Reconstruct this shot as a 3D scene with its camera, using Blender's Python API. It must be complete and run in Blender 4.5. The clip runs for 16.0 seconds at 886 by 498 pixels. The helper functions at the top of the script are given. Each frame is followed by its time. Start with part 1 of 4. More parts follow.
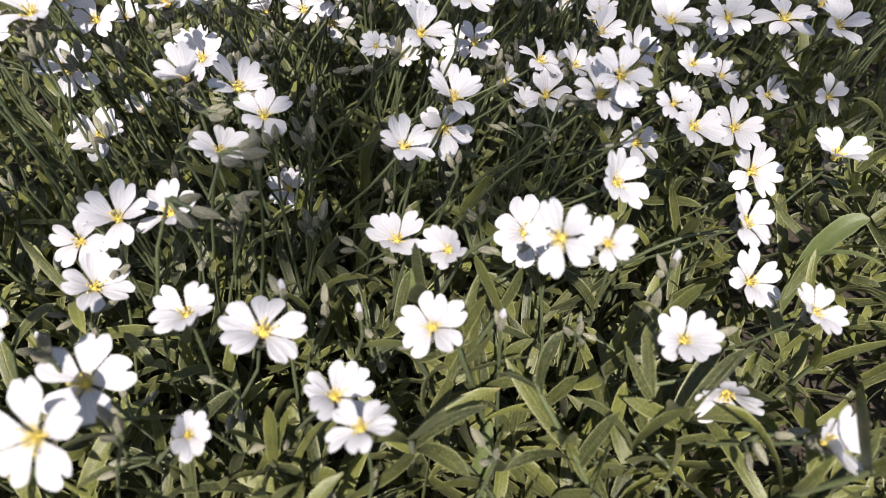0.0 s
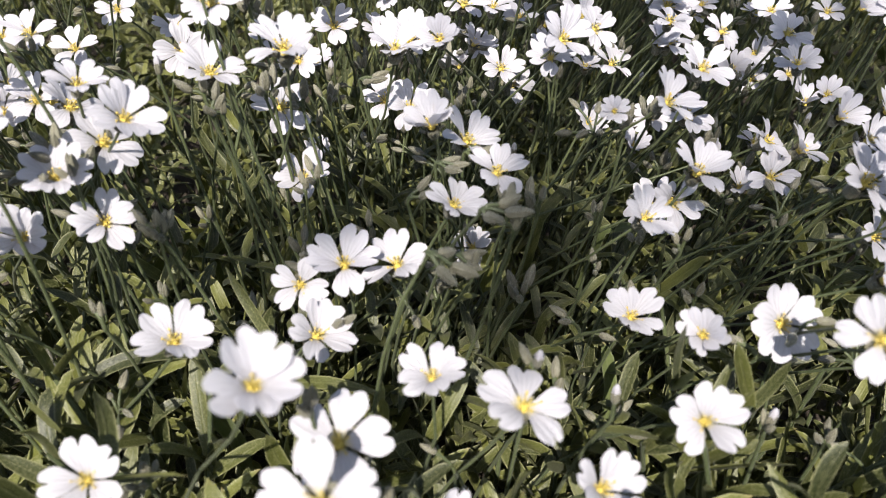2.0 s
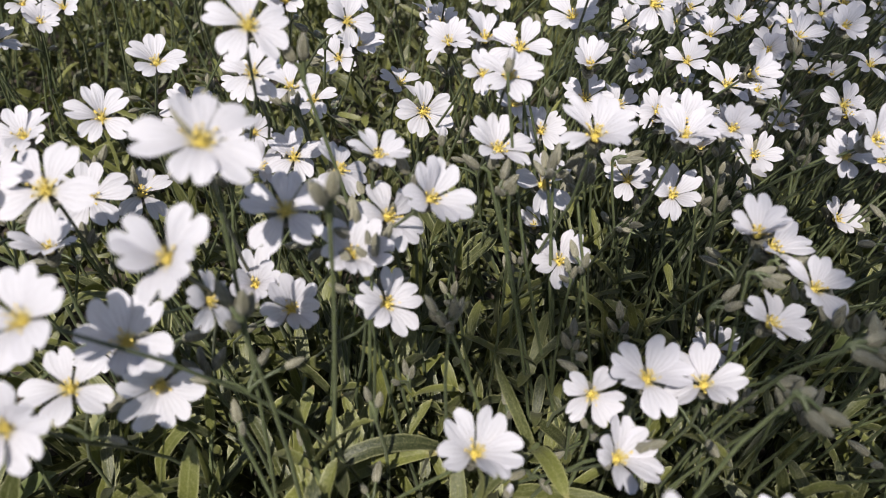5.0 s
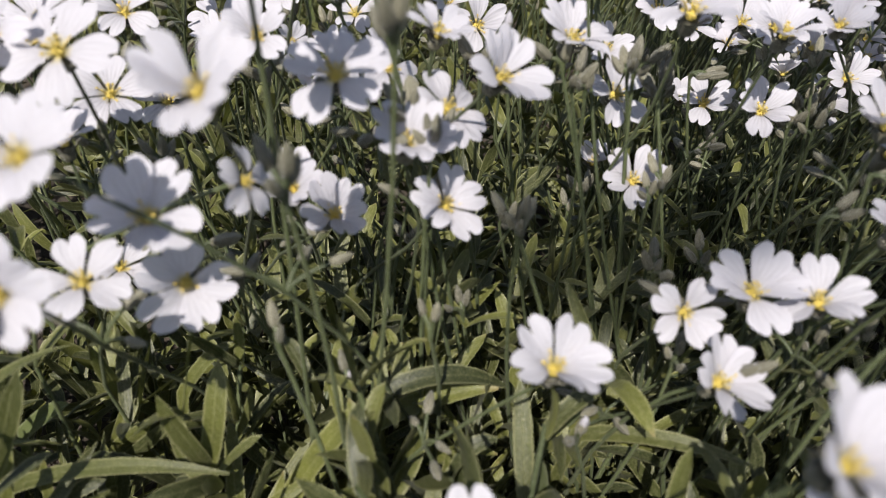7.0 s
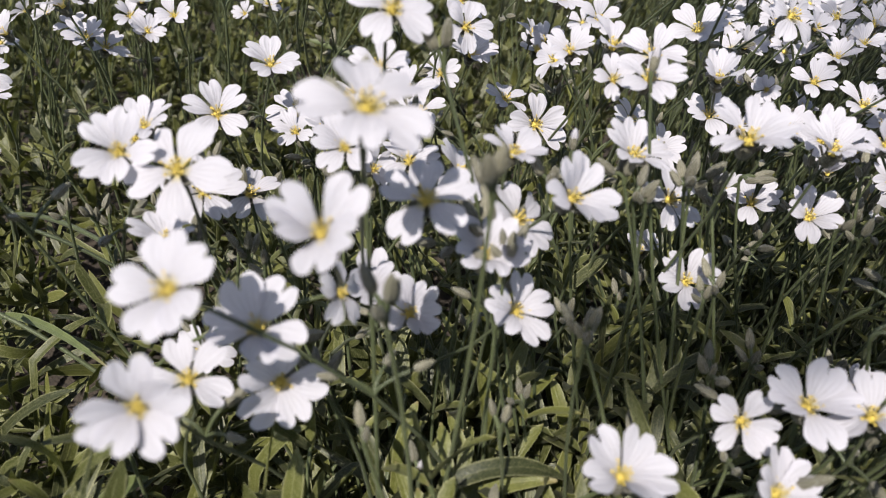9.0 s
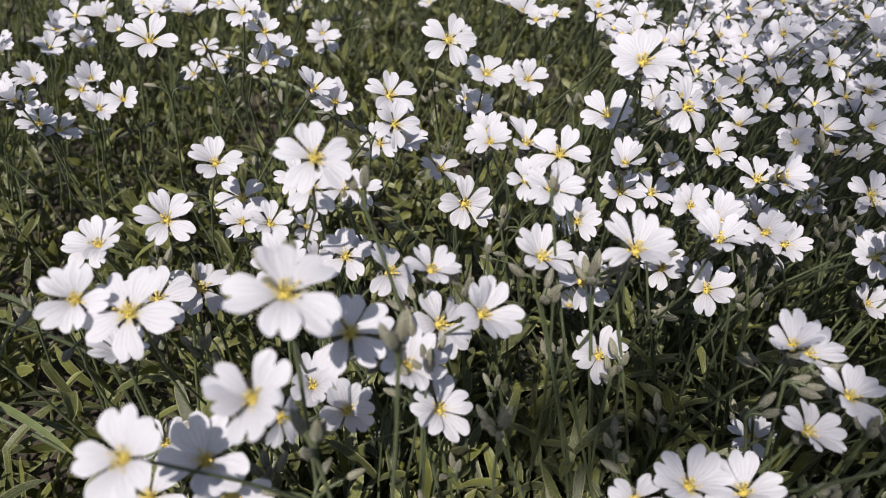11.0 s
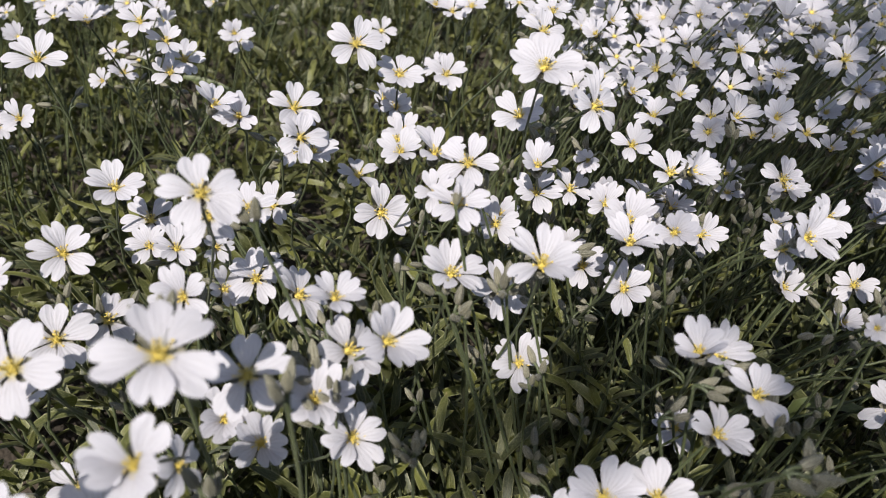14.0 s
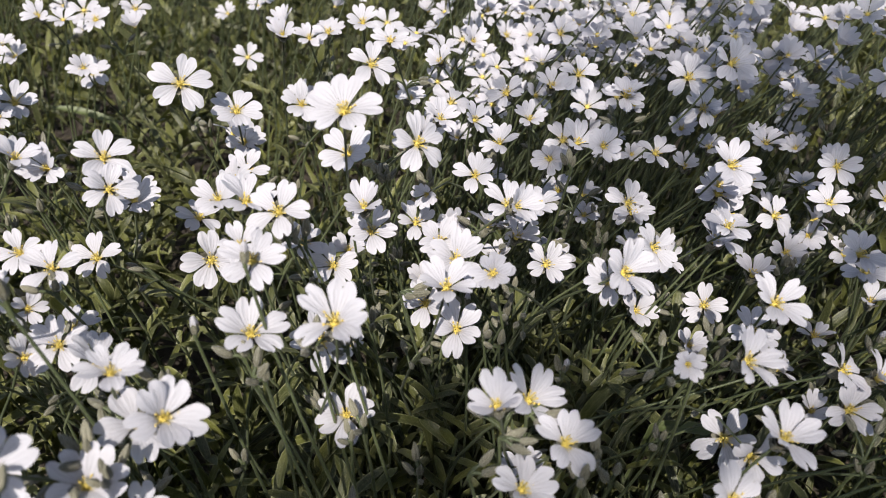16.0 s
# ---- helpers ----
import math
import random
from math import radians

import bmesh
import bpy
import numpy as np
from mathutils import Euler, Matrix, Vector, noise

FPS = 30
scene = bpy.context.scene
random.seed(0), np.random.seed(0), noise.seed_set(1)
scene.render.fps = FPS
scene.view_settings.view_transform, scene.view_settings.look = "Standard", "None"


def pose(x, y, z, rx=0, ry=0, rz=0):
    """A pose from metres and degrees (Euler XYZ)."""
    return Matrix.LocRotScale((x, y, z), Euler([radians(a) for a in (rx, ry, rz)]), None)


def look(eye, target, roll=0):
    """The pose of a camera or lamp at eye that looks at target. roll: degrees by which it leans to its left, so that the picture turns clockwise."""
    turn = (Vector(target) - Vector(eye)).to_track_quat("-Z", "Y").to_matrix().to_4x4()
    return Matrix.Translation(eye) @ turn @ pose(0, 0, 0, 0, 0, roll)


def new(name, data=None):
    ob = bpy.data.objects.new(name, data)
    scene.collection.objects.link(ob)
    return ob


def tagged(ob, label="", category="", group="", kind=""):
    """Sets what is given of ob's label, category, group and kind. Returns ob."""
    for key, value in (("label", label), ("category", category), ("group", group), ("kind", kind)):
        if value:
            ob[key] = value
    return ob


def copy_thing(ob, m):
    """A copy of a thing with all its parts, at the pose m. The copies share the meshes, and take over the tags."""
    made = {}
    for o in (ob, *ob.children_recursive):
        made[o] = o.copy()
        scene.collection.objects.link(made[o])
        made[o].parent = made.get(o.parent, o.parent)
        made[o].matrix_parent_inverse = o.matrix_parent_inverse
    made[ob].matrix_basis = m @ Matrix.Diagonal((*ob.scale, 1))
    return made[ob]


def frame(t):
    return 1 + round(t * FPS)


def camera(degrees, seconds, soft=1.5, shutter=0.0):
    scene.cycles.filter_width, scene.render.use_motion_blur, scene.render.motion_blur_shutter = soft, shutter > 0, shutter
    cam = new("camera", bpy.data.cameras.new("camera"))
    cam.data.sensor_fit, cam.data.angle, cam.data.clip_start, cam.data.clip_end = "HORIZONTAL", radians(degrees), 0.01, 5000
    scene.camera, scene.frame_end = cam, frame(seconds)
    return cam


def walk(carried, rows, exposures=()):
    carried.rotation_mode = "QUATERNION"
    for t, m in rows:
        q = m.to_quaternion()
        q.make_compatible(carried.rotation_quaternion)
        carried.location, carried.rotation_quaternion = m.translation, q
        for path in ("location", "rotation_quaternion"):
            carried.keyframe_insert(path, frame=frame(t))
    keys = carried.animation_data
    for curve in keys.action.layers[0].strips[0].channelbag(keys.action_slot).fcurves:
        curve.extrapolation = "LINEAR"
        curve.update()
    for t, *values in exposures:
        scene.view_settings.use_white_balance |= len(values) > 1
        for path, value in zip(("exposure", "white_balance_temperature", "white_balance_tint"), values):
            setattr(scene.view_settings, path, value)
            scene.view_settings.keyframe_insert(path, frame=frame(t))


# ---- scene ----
cam = camera(63.02, 16.0, soft=1.0)
cam.data.dof.use_dof, cam.data.dof.focus_distance, cam.data.dof.aperture_fstop = True, 0.25, 18.0
# seconds, eye, target, roll
PATH = [
    (0, (0.0054, 0.0016, 0.2597), (-0.0047, 0.1505, 0.1265), -2.62),
    (0.5, (-0.0031, 0.0024, 0.2531), (-0.0120, 0.1518, 0.1205), -1.42),
    (1, (-0.0226, 0.0023, 0.2554), (-0.0346, 0.1536, 0.1252), -0.69),
    (1.5, (-0.0344, 0.0039, 0.2570), (-0.0507, 0.1593, 0.1321), -0.08),
    (2, (-0.0439, 0.0075, 0.2537), (-0.0660, 0.1662, 0.1341), 0.59),
    (2.5, (-0.0564, 0.0098, 0.2511), (-0.0818, 0.1696, 0.1335), 1.27),
    (3, (-0.0647, 0.0118, 0.2517), (-0.0965, 0.1726, 0.1371), 1.34),
    (3.5, (-0.0743, 0.0132, 0.2543), (-0.1073, 0.1738, 0.1398), 1.44),
    (4, (-0.0853, 0.0156, 0.2608), (-0.1218, 0.1758, 0.1467), 1.12),
    (4.5, (-0.0946, 0.0163, 0.2623), (-0.1348, 0.1775, 0.1510), 1.69),
    (5, (-0.1034, 0.0180, 0.2555), (-0.1429, 0.1786, 0.1431), 2.80),
    (5.2, (-0.1078, 0.0177, 0.2495), (-0.1489, 0.1777, 0.1368), 2.99),
    (7.3, (-0.1126, 0.0229, 0.2252), (-0.1589, 0.1815, 0.1126), 2.28),
    (7.5, (-0.1124, 0.0232, 0.2252), (-0.1599, 0.1812, 0.1122), 1.90),
    (8, (-0.1137, 0.0206, 0.2276), (-0.1631, 0.1823, 0.1208), 2.32),
    (8.5, (-0.1194, 0.0193, 0.2388), (-0.1719, 0.1811, 0.1336), 2.53),
    (9, (-0.1216, 0.0161, 0.2411), (-0.1758, 0.1793, 0.1389), 2.90),
    (9.5, (-0.1250, 0.0140, 0.2526), (-0.1804, 0.1772, 0.1511), 3.11),
    (10, (-0.1212, 0.0146, 0.2638), (-0.1762, 0.1769, 0.1607), 2.45),
    (10.2, (-0.1183, 0.0134, 0.2730), (-0.1715, 0.1761, 0.1694), 2.04),
    (12.3, (-0.1096, 0.0262, 0.2787), (-0.1490, 0.1891, 0.1697), 2.32),
    (12.5, (-0.1098, 0.0262, 0.2792), (-0.1494, 0.1889, 0.1699), 1.83),
    (13, (-0.1076, 0.0278, 0.2811), (-0.1436, 0.1896, 0.1691), 1.99),
    (13.5, (-0.1037, 0.0303, 0.2814), (-0.1369, 0.1924, 0.1691), 1.34),
    (14, (-0.1018, 0.0300, 0.2849), (-0.1353, 0.1924, 0.1732), 0.59),
    (14.5, (-0.0939, 0.0310, 0.2880), (-0.1269, 0.1938, 0.1766), -0.04),
    (15, (-0.0839, 0.0370, 0.2864), (-0.1135, 0.2000, 0.1743), -0.28),
    (15.5, (-0.0741, 0.0435, 0.2886), (-0.0984, 0.2079, 0.1773), 0.26),
    (16, (-0.0658, 0.0499, 0.2915), (-0.0877, 0.2144, 0.1800), -0.14),
]
# exposure along the way, a little more open at the start: seconds, stops, kelvin, tint
EXPOSURES = [(0.0, 1.14, 6850, 11), (1.0, 1.16, 6800, 11), (2.5, 0.98, 6750, 11), (3.7, 0.89, 6720, 11), (5.0, 0.71, 6700, 11), (8.0, 0.72, 6650, 12), (10.0, 0.66, 6650, 12), (12.5, 0.57, 6650, 11), (16.0, 0.71, 6750, 11)]
walk(cam, [(t, look(eye, target, roll)) for t, eye, target, roll in PATH], EXPOSURES)

# ---------------------------------------------------------------- light
SUN_ELEV, SUN_AZ = 48.0, 0.0          # degrees; azimuth from behind the viewer (-y), to the left is minus


def sun_way():
    """Unit vector towards the sun."""
    e, a = radians(SUN_ELEV), radians(SUN_AZ)
    return Vector((math.sin(a) * math.cos(e), -math.cos(a) * math.cos(e), math.sin(e)))


world = bpy.data.worlds.new("sky")
scene.world = world
world.use_nodes = True
wn = world.node_tree
sky = wn.nodes.new("ShaderNodeTexSky")
sky.sky_type, sky.sun_disc = "NISHITA", False
sky.sun_elevation = radians(SUN_ELEV)
sky.sun_rotation = math.atan2(sun_way().x, sun_way().y)
wn.links.new(sky.outputs[0], wn.nodes["Background"].inputs[0])
wn.nodes["Background"].inputs[1].default_value = 0.074

lamp = bpy.data.lights.new("sun", "SUN")
lamp.energy, lamp.angle, lamp.color = 4.8, radians(0.53), (1.0, 0.96, 0.9)
sun = new("sun", lamp)
sun.matrix_world = look(sun_way() * 5, (0, 0, 0))

# ---------------------------------------------------------------- materials


def material(name):
    m = bpy.data.materials.new(name)
    m.use_nodes = True
    nt = m.node_tree
    return m, nt, nt.nodes["Principled BSDF"], nt.nodes["Material Output"]


def math_node(nt, op, a, b=None, c=None, clamp=False):
    n = nt.nodes.new("ShaderNodeMath")
    n.operation, n.use_clamp = op, clamp
    for i, v in enumerate((a, b, c)):
        if v is None:
            continue
        if isinstance(v, (int, float)):
            n.inputs[i].default_value = v
        else:
            nt.links.new(v, n.inputs[i])
    return n.outputs[0]


def mix_colour(nt, fac, a, b, blend="MIX"):
    n = nt.nodes.new("ShaderNodeMix")
    n.data_type, n.blend_type = "RGBA", blend
    for sock, v in ((n.inputs[0], fac), (n.inputs[6], a), (n.inputs[7], b)):
        if isinstance(v, (int, float)):
            sock.default_value = v
        elif isinstance(v, tuple):
            sock.default_value = (*v, 1)
        else:
            nt.links.new(v, sock)
    return n.outputs[2]


def noise_node(nt, coords, scale, detail=3.0, rough=0.6):
    n = nt.nodes.new("ShaderNodeTexNoise")
    n.inputs["Scale"].default_value, n.inputs["Detail"].default_value, n.inputs["Roughness"].default_value = scale, detail, rough
    nt.links.new(coords, n.inputs["Vector"])
    return n.outputs[0]


def ramp(nt, fac, lo, hi):
    n = nt.nodes.new("ShaderNodeMapRange")
    n.clamp = True
    nt.links.new(fac, n.inputs[0])
    n.inputs[1].default_value, n.inputs[2].default_value = lo, hi
    return n.outputs[0]


def bump(nt, height, strength, distance, shader):
    n = nt.nodes.new("ShaderNodeBump")
    n.inputs["Strength"].default_value, n.inputs["Distance"].default_value = strength, distance
    nt.links.new(height, n.inputs["Height"])
    nt.links.new(n.outputs[0], shader.inputs["Normal"])
    return n.outputs[0]


def thin_leaf(nt, shader, out, colour, share, normal=None):
    """Adds light passing through a thin blade to its shader."""
    tr = nt.nodes.new("ShaderNodeBsdfTranslucent")
    if isinstance(colour, tuple):
        tr.inputs[0].default_value = (*colour, 1)
    else:
        nt.links.new(colour, tr.inputs[0])
    if normal is not None:
        nt.links.new(normal, tr.inputs[1])
    mixer = nt.nodes.new("ShaderNodeMixShader")
    mixer.inputs[0].default_value = share
    nt.links.new(shader.outputs[0], mixer.inputs[1])
    nt.links.new(tr.outputs[0], mixer.inputs[2])
    nt.links.new(mixer.outputs[0], out.inputs[0])


def petal_material():
    m, nt, sh, out = material("white petal")
    uv = nt.nodes.new("ShaderNodeUVMap").outputs[0]
    sep = nt.nodes.new("ShaderNodeSeparateXYZ")
    nt.links.new(uv, sep.inputs[0])
    u, v = sep.outputs[0], sep.outputs[1]
    tc = nt.nodes.new("ShaderNodeTexCoord").outputs["Object"]
    cloud = noise_node(nt, uv, 4.0, 2)
    grain = noise_node(nt, tc, 900, 2)
    # a few thin veins run up from the claw and fan out with the blade
    wob = math_node(nt, "MULTIPLY_ADD", cloud, 0.25, u)
    vein = math_node(nt, "POWER", math_node(nt, "ABSOLUTE", math_node(nt, "SINE", math_node(nt, "MULTIPLY", wob, 9.5))), 0.35)
    fade = ramp(nt, v, 0.85, 0.2)
    line = math_node(nt, "MULTIPLY", math_node(nt, "SUBTRACT", 1.0, vein), fade)
    tint = mix_colour(nt, math_node(nt, "MULTIPLY", line, 0.9), (0.615, 0.602, 0.652), (0.22, 0.20, 0.22))
    tint = mix_colour(nt, math_node(nt, "MULTIPLY", ramp(nt, v, 0.27, 0.06), 0.85), tint, (0.62, 0.52, 0.15))
    tint = mix_colour(nt, math_node(nt, "MULTIPLY", ramp(nt, cloud, 0.55, 0.8), 0.25), tint, (0.55, 0.532, 0.57))
    nt.links.new(tint, sh.inputs["Base Color"])
    sh.inputs["Roughness"].default_value = 0.62
    sh.inputs["Specular IOR Level"].default_value = 0.3
    n = bump(nt, math_node(nt, "ADD", math_node(nt, "MULTIPLY", vein, 0.45), math_node(nt, "ADD", cloud, math_node(nt, "MULTIPLY", grain, 0.2))), 0.5, 0.0003, sh)
    thin_leaf(nt, sh, out, tint, 0.46, n)
    return m


def leaf_material(name, low, high, hair, share=0.22, hairs=0.35, down=0.07):
    """A felted grey-green leaf: fine pale hairs, a pale midrib, tints that change from leaf to leaf."""
    m, nt, sh, out = material(name)
    uv = nt.nodes.new("ShaderNodeUVMap").outputs[0]
    sep = nt.nodes.new("ShaderNodeSeparateXYZ")
    nt.links.new(uv, sep.inputs[0])
    u, v = sep.outputs[0], sep.outputs[1]
    tc = nt.nodes.new("ShaderNodeTexCoord").outputs["Object"]
    rnd = nt.nodes.new("ShaderNodeObjectInfo").outputs["Random"]
    isl = nt.nodes.new("ShaderNodeNewGeometry").outputs["Random Per Island"]
    each = math_node(nt, "FRACT", math_node(nt, "ADD", rnd, isl))
    base = mix_colour(nt, math_node(nt, "POWER", each, 1.4), low, high)
    patch = noise_node(nt, tc, 160, 3)
    base = mix_colour(nt, math_node(nt, "MULTIPLY", ramp(nt, patch, 0.4, 0.75), 0.45), base, tuple(0.62 * c for c in low))
    fine = noise_node(nt, tc, 2600, 2, 0.7)
    base = mix_colour(nt, math_node(nt, "MULTIPLY", ramp(nt, fine, 0.48, 0.8), hairs), base, hair)
    rib = ramp(nt, math_node(nt, "ABSOLUTE", u), 0.16, 0.02)
    base = mix_colour(nt, math_node(nt, "MULTIPLY", rib, 0.06), base, hair)
    rim = ramp(nt, math_node(nt, "ABSOLUTE", u), 0.80, 1.0)
    base = mix_colour(nt, math_node(nt, "MULTIPLY", rim, 0.36), base, hair)
    dry = math_node(nt, "MULTIPLY", ramp(nt, v, 0.9, 1.0), ramp(nt, each, 0.7, 0.9))
    base = mix_colour(nt, math_node(nt, "MULTIPLY", dry, 0.6), base, (0.25, 0.19, 0.09))
    nt.links.new(base, sh.inputs["Base Color"])
    sh.inputs["Roughness"].default_value = 0.42
    sh.inputs["Specular IOR Level"].default_value = 0.4
    sh.inputs["Sheen Weight"].default_value = down
    sh.inputs["Sheen Roughness"].default_value = 0.5
    n = bump(nt, math_node(nt, "SUBTRACT", fine, math_node(nt, "MULTIPLY", rib, 0.5)), 0.5, 0.0003, sh)
    if share:
        through_light = mix_colour(nt, 1.0, base, (1.0, 1.0, 0.36), "MULTIPLY")
        thin_leaf(nt, sh, out, mix_colour(nt, 0.35, through_light, (0.30, 0.36, 0.06)), share, n)
    return m


def plain_material(name, colour, dark, rough, scale, depth=0.0004):
    m, nt, sh, out = material(name)
    tc = nt.nodes.new("ShaderNodeTexCoord").outputs["Object"]
    wide, fine = noise_node(nt, tc, scale, 4), noise_node(nt, tc, scale * 7, 2)
    base = mix_colour(nt, ramp(nt, wide, 0.35, 0.7), colour, dark)
    base = mix_colour(nt, math_node(nt, "MULTIPLY", ramp(nt, fine, 0.5, 0.8), 0.4), base, tuple(min(1.0, c * 1.5) for c in colour))
    nt.links.new(base, sh.inputs["Base Color"])
    sh.inputs["Roughness"].default_value = rough
    bump(nt, fine, 0.6, depth, sh)
    return m


PETAL = petal_material()
LEAF = leaf_material("felted leaf", (0.015, 0.021, 0.005), (0.109, 0.117, 0.024), (0.46, 0.45, 0.24), 0.17, 0.32, 0.03)
STALK = leaf_material("downy stalk", (0.036, 0.047, 0.018), (0.070, 0.085, 0.034), (0.24, 0.27, 0.18), 0.0, 0.35, 0.05)
BUD = leaf_material("downy bud", (0.058, 0.056, 0.034), (0.138, 0.130, 0.084), (0.56, 0.53, 0.45), 0.0, 0.45, 0.14)
GRASS = leaf_material("grass blade", (0.068, 0.088, 0.028), (0.105, 0.130, 0.045), (0.30, 0.31, 0.20), 0.2, 0.15)
ANTHER = plain_material("yellow anther", (0.74, 0.57, 0.15), (0.56, 0.41, 0.07), 0.6, 1500)
STYLE = plain_material("pale green style", (0.66, 0.52, 0.12), (0.50, 0.38, 0.06), 0.5, 1200)
SOIL = plain_material("dark crumbly soil", (0.045, 0.034, 0.024), (0.018, 0.014, 0.010), 0.95, 60, 0.004)

# ---------------------------------------------------------------- shapes as arrays: points, quads, uv


def grid_faces(nu, nv, ring=False):
    """Quads of a grid of nv rows with nu points each; ring joins the row's ends."""
    i = np.arange(nu if ring else nu - 1)
    j = np.arange(nv - 1)[:, None]
    a, b = j * nu + i, j * nu + (i + 1) % nu
    return np.stack([a, b, b + nu, a + nu], -1).reshape(-1, 4)


def joined(shapes):
    pts, quads, uvs, n = [], [], [], 0
    for p, q, w in shapes:
        pts.append(p), quads.append(q + n), uvs.append(w)
        n += len(p)
    return np.concatenate(pts), np.concatenate(quads), np.concatenate(uvs)


def moved(shape, m):
    a = np.array(m)
    return shape[0] @ a[:3, :3].T + a[:3, 3], shape[1], shape[2]


def mesh_of(name, shape, mat, smooth=True):
    p, q, w = shape
    me = bpy.data.meshes.new(name)
    me.vertices.add(len(p))
    me.vertices.foreach_set("co", np.ascontiguousarray(p, np.float32).ravel())
    me.loops.add(4 * len(q))
    me.loops.foreach_set("vertex_index", q.astype(np.int32).ravel())
    me.polygons.add(len(q))
    me.polygons.foreach_set("loop_start", np.arange(0, 4 * len(q), 4, dtype=np.int32))
    me.polygons.foreach_set("use_smooth", np.full(len(q), smooth))
    me.update(calc_edges=True)
    me.uv_layers.new(name="UVMap").data.foreach_set("uv", w[q.ravel()].astype(np.float32).ravel())
    me.materials.append(mat)
    me.validate()
    return me


def part(name, me, parent, m=None, label=""):
    ob = new(name, me)
    ob.parent = parent
    if m is not None:
        ob.matrix_basis = m
    return tagged(ob, label)


def petal_shape(width, notch, base_up, tip_up, cup, nu=17, nv=9, skew=0.0, ripple=0.012):
    """One notched petal of length 1 along +x from the flower's heart; rises at base_up degrees and ends at tip_up degrees."""
    k = np.linspace(0, np.pi, (nu + 1) // 2)
    side = 0.5 - 0.5 * np.cos(k)
    u, v = np.concatenate([-side[::-1], side[1:]])[None, :], np.linspace(0, 1, nv)[:, None] ** 0.85
    au = np.abs(u)
    crest = 0.47 + 0.08 * skew * np.sign(u)
    slit = np.clip(1 - au / 0.20, 0, 1) ** 1.25
    dome = np.clip(1 - au / crest, 0, 1) ** 2
    fall = np.clip((au - crest) / (1 - crest), 0, 1)
    end = 1 - notch * slit - 0.04 * dome - 0.30 * (1 - np.sqrt(np.clip(1 - fall**2.1, 0, 1))) + 0.035 * skew * u
    r = v * end
    s = np.clip(r / 0.70, 0, 1)
    half = width * (0.09 + 0.91 * (0.40 * s + 0.60 * s * s * (3 - 2 * s))) * (1 - 0.14 * np.clip(r - 0.72, 0, 1) / 0.28 * au)
    y = u * half + 0.06 * skew * r * r
    ang = np.radians(base_up + (tip_up - base_up) * np.linspace(0, 1, 40) ** 0.7)
    cx, cz = np.concatenate([[0], np.cumsum(np.cos(ang))]) / 40, np.concatenate([[0], np.cumsum(np.sin(ang))]) / 40
    x, z = np.interp(r, np.linspace(0, 1, 41), cx), np.interp(r, np.linspace(0, 1, 41), cz)
    z = z + cup * (au**2) * half - 0.020 * np.exp(-((u / 0.16) ** 2)) * r
    z = z + ripple * np.cos(3 * np.pi * u + 0.6) * r + 1.6 * ripple * np.sin(5.5 * r + 2.0 * u + 9 * skew) * r
    p = np.stack([x + 0 * u, y, z], -1).reshape(-1, 3)
    w = np.stack([u + 0 * v, v + 0 * u], -1).reshape(-1, 2)
    return p, grid_faces(nu, nv), w


def blade_shape(length, width, rise, bend, fold=0.35, n=7, blunt=0.76, twist=0.0):
    """A narrow leaf along +x: rises at `rise` degrees at its foot and turns by `bend` degrees along its length, and twists by `twist` degrees."""
    v = np.linspace(0, 1, n)[:, None]
    u = np.array([[-1.0, 0.0, 1.0]])
    half = 0.5 * width * np.clip(0.70 + 0.30 * np.sin(np.pi * np.clip(v * 0.95, 0, 1)) ** 0.5, 0, 1) * np.clip((1 - v) / (1 - blunt), 0, 1) ** 0.55
    half = np.maximum(half, 0.0001)
    ang = np.radians(rise + bend * np.linspace(0, 1, 30))
    cx, cz = np.concatenate([[0], np.cumsum(np.cos(ang))]) / 30, np.concatenate([[0], np.cumsum(np.sin(ang))]) / 30
    k = np.linspace(0, 1, 31)
    x, z = length * np.interp(v, k, cx), length * np.interp(v, k, cz)
    c, s = np.cos(np.radians(twist * v)), np.sin(np.radians(twist * v))
    across, above = u * half, fold * np.abs(u) * half
    p = np.stack([x + 0 * u - fold * np.abs(u) * half * 0.3, c * across - s * above, z + s * across + c * above], -1).reshape(-1, 3)
    w = np.stack([u + 0 * v, v + 0 * u], -1).reshape(-1, 2)
    return p, grid_faces(3, n), w


def tube_shape(points, radii, sides=6):
    pts = np.array(points, float)
    way = np.gradient(pts, axis=0)
    way /= np.linalg.norm(way, axis=1)[:, None]
    side = np.cross(way, (0.31, 0.87, 0.13))
    side /= np.linalg.norm(side, axis=1)[:, None]
    up = np.cross(way, side)
    a = np.linspace(0, 2 * np.pi, sides, endpoint=False)
    r = np.array(radii)[:, None, None]
    p = pts[:, None] + r * (np.cos(a)[None, :, None] * side[:, None] + np.sin(a)[None, :, None] * up[:, None])
    w = np.stack(np.broadcast_arrays(np.full((1, sides), 0.6), np.linspace(0, 0.85, len(pts))[:, None]), -1)
    return p.reshape(-1, 3), grid_faces(sides, len(pts), True), w.reshape(-1, 2)


def curve_points(a, b, c, n):
    t = np.linspace(0, 1, n)[:, None]
    return (1 - t) ** 2 * np.array(a) + 2 * t * (1 - t) * np.array(b) + t * t * np.array(c)


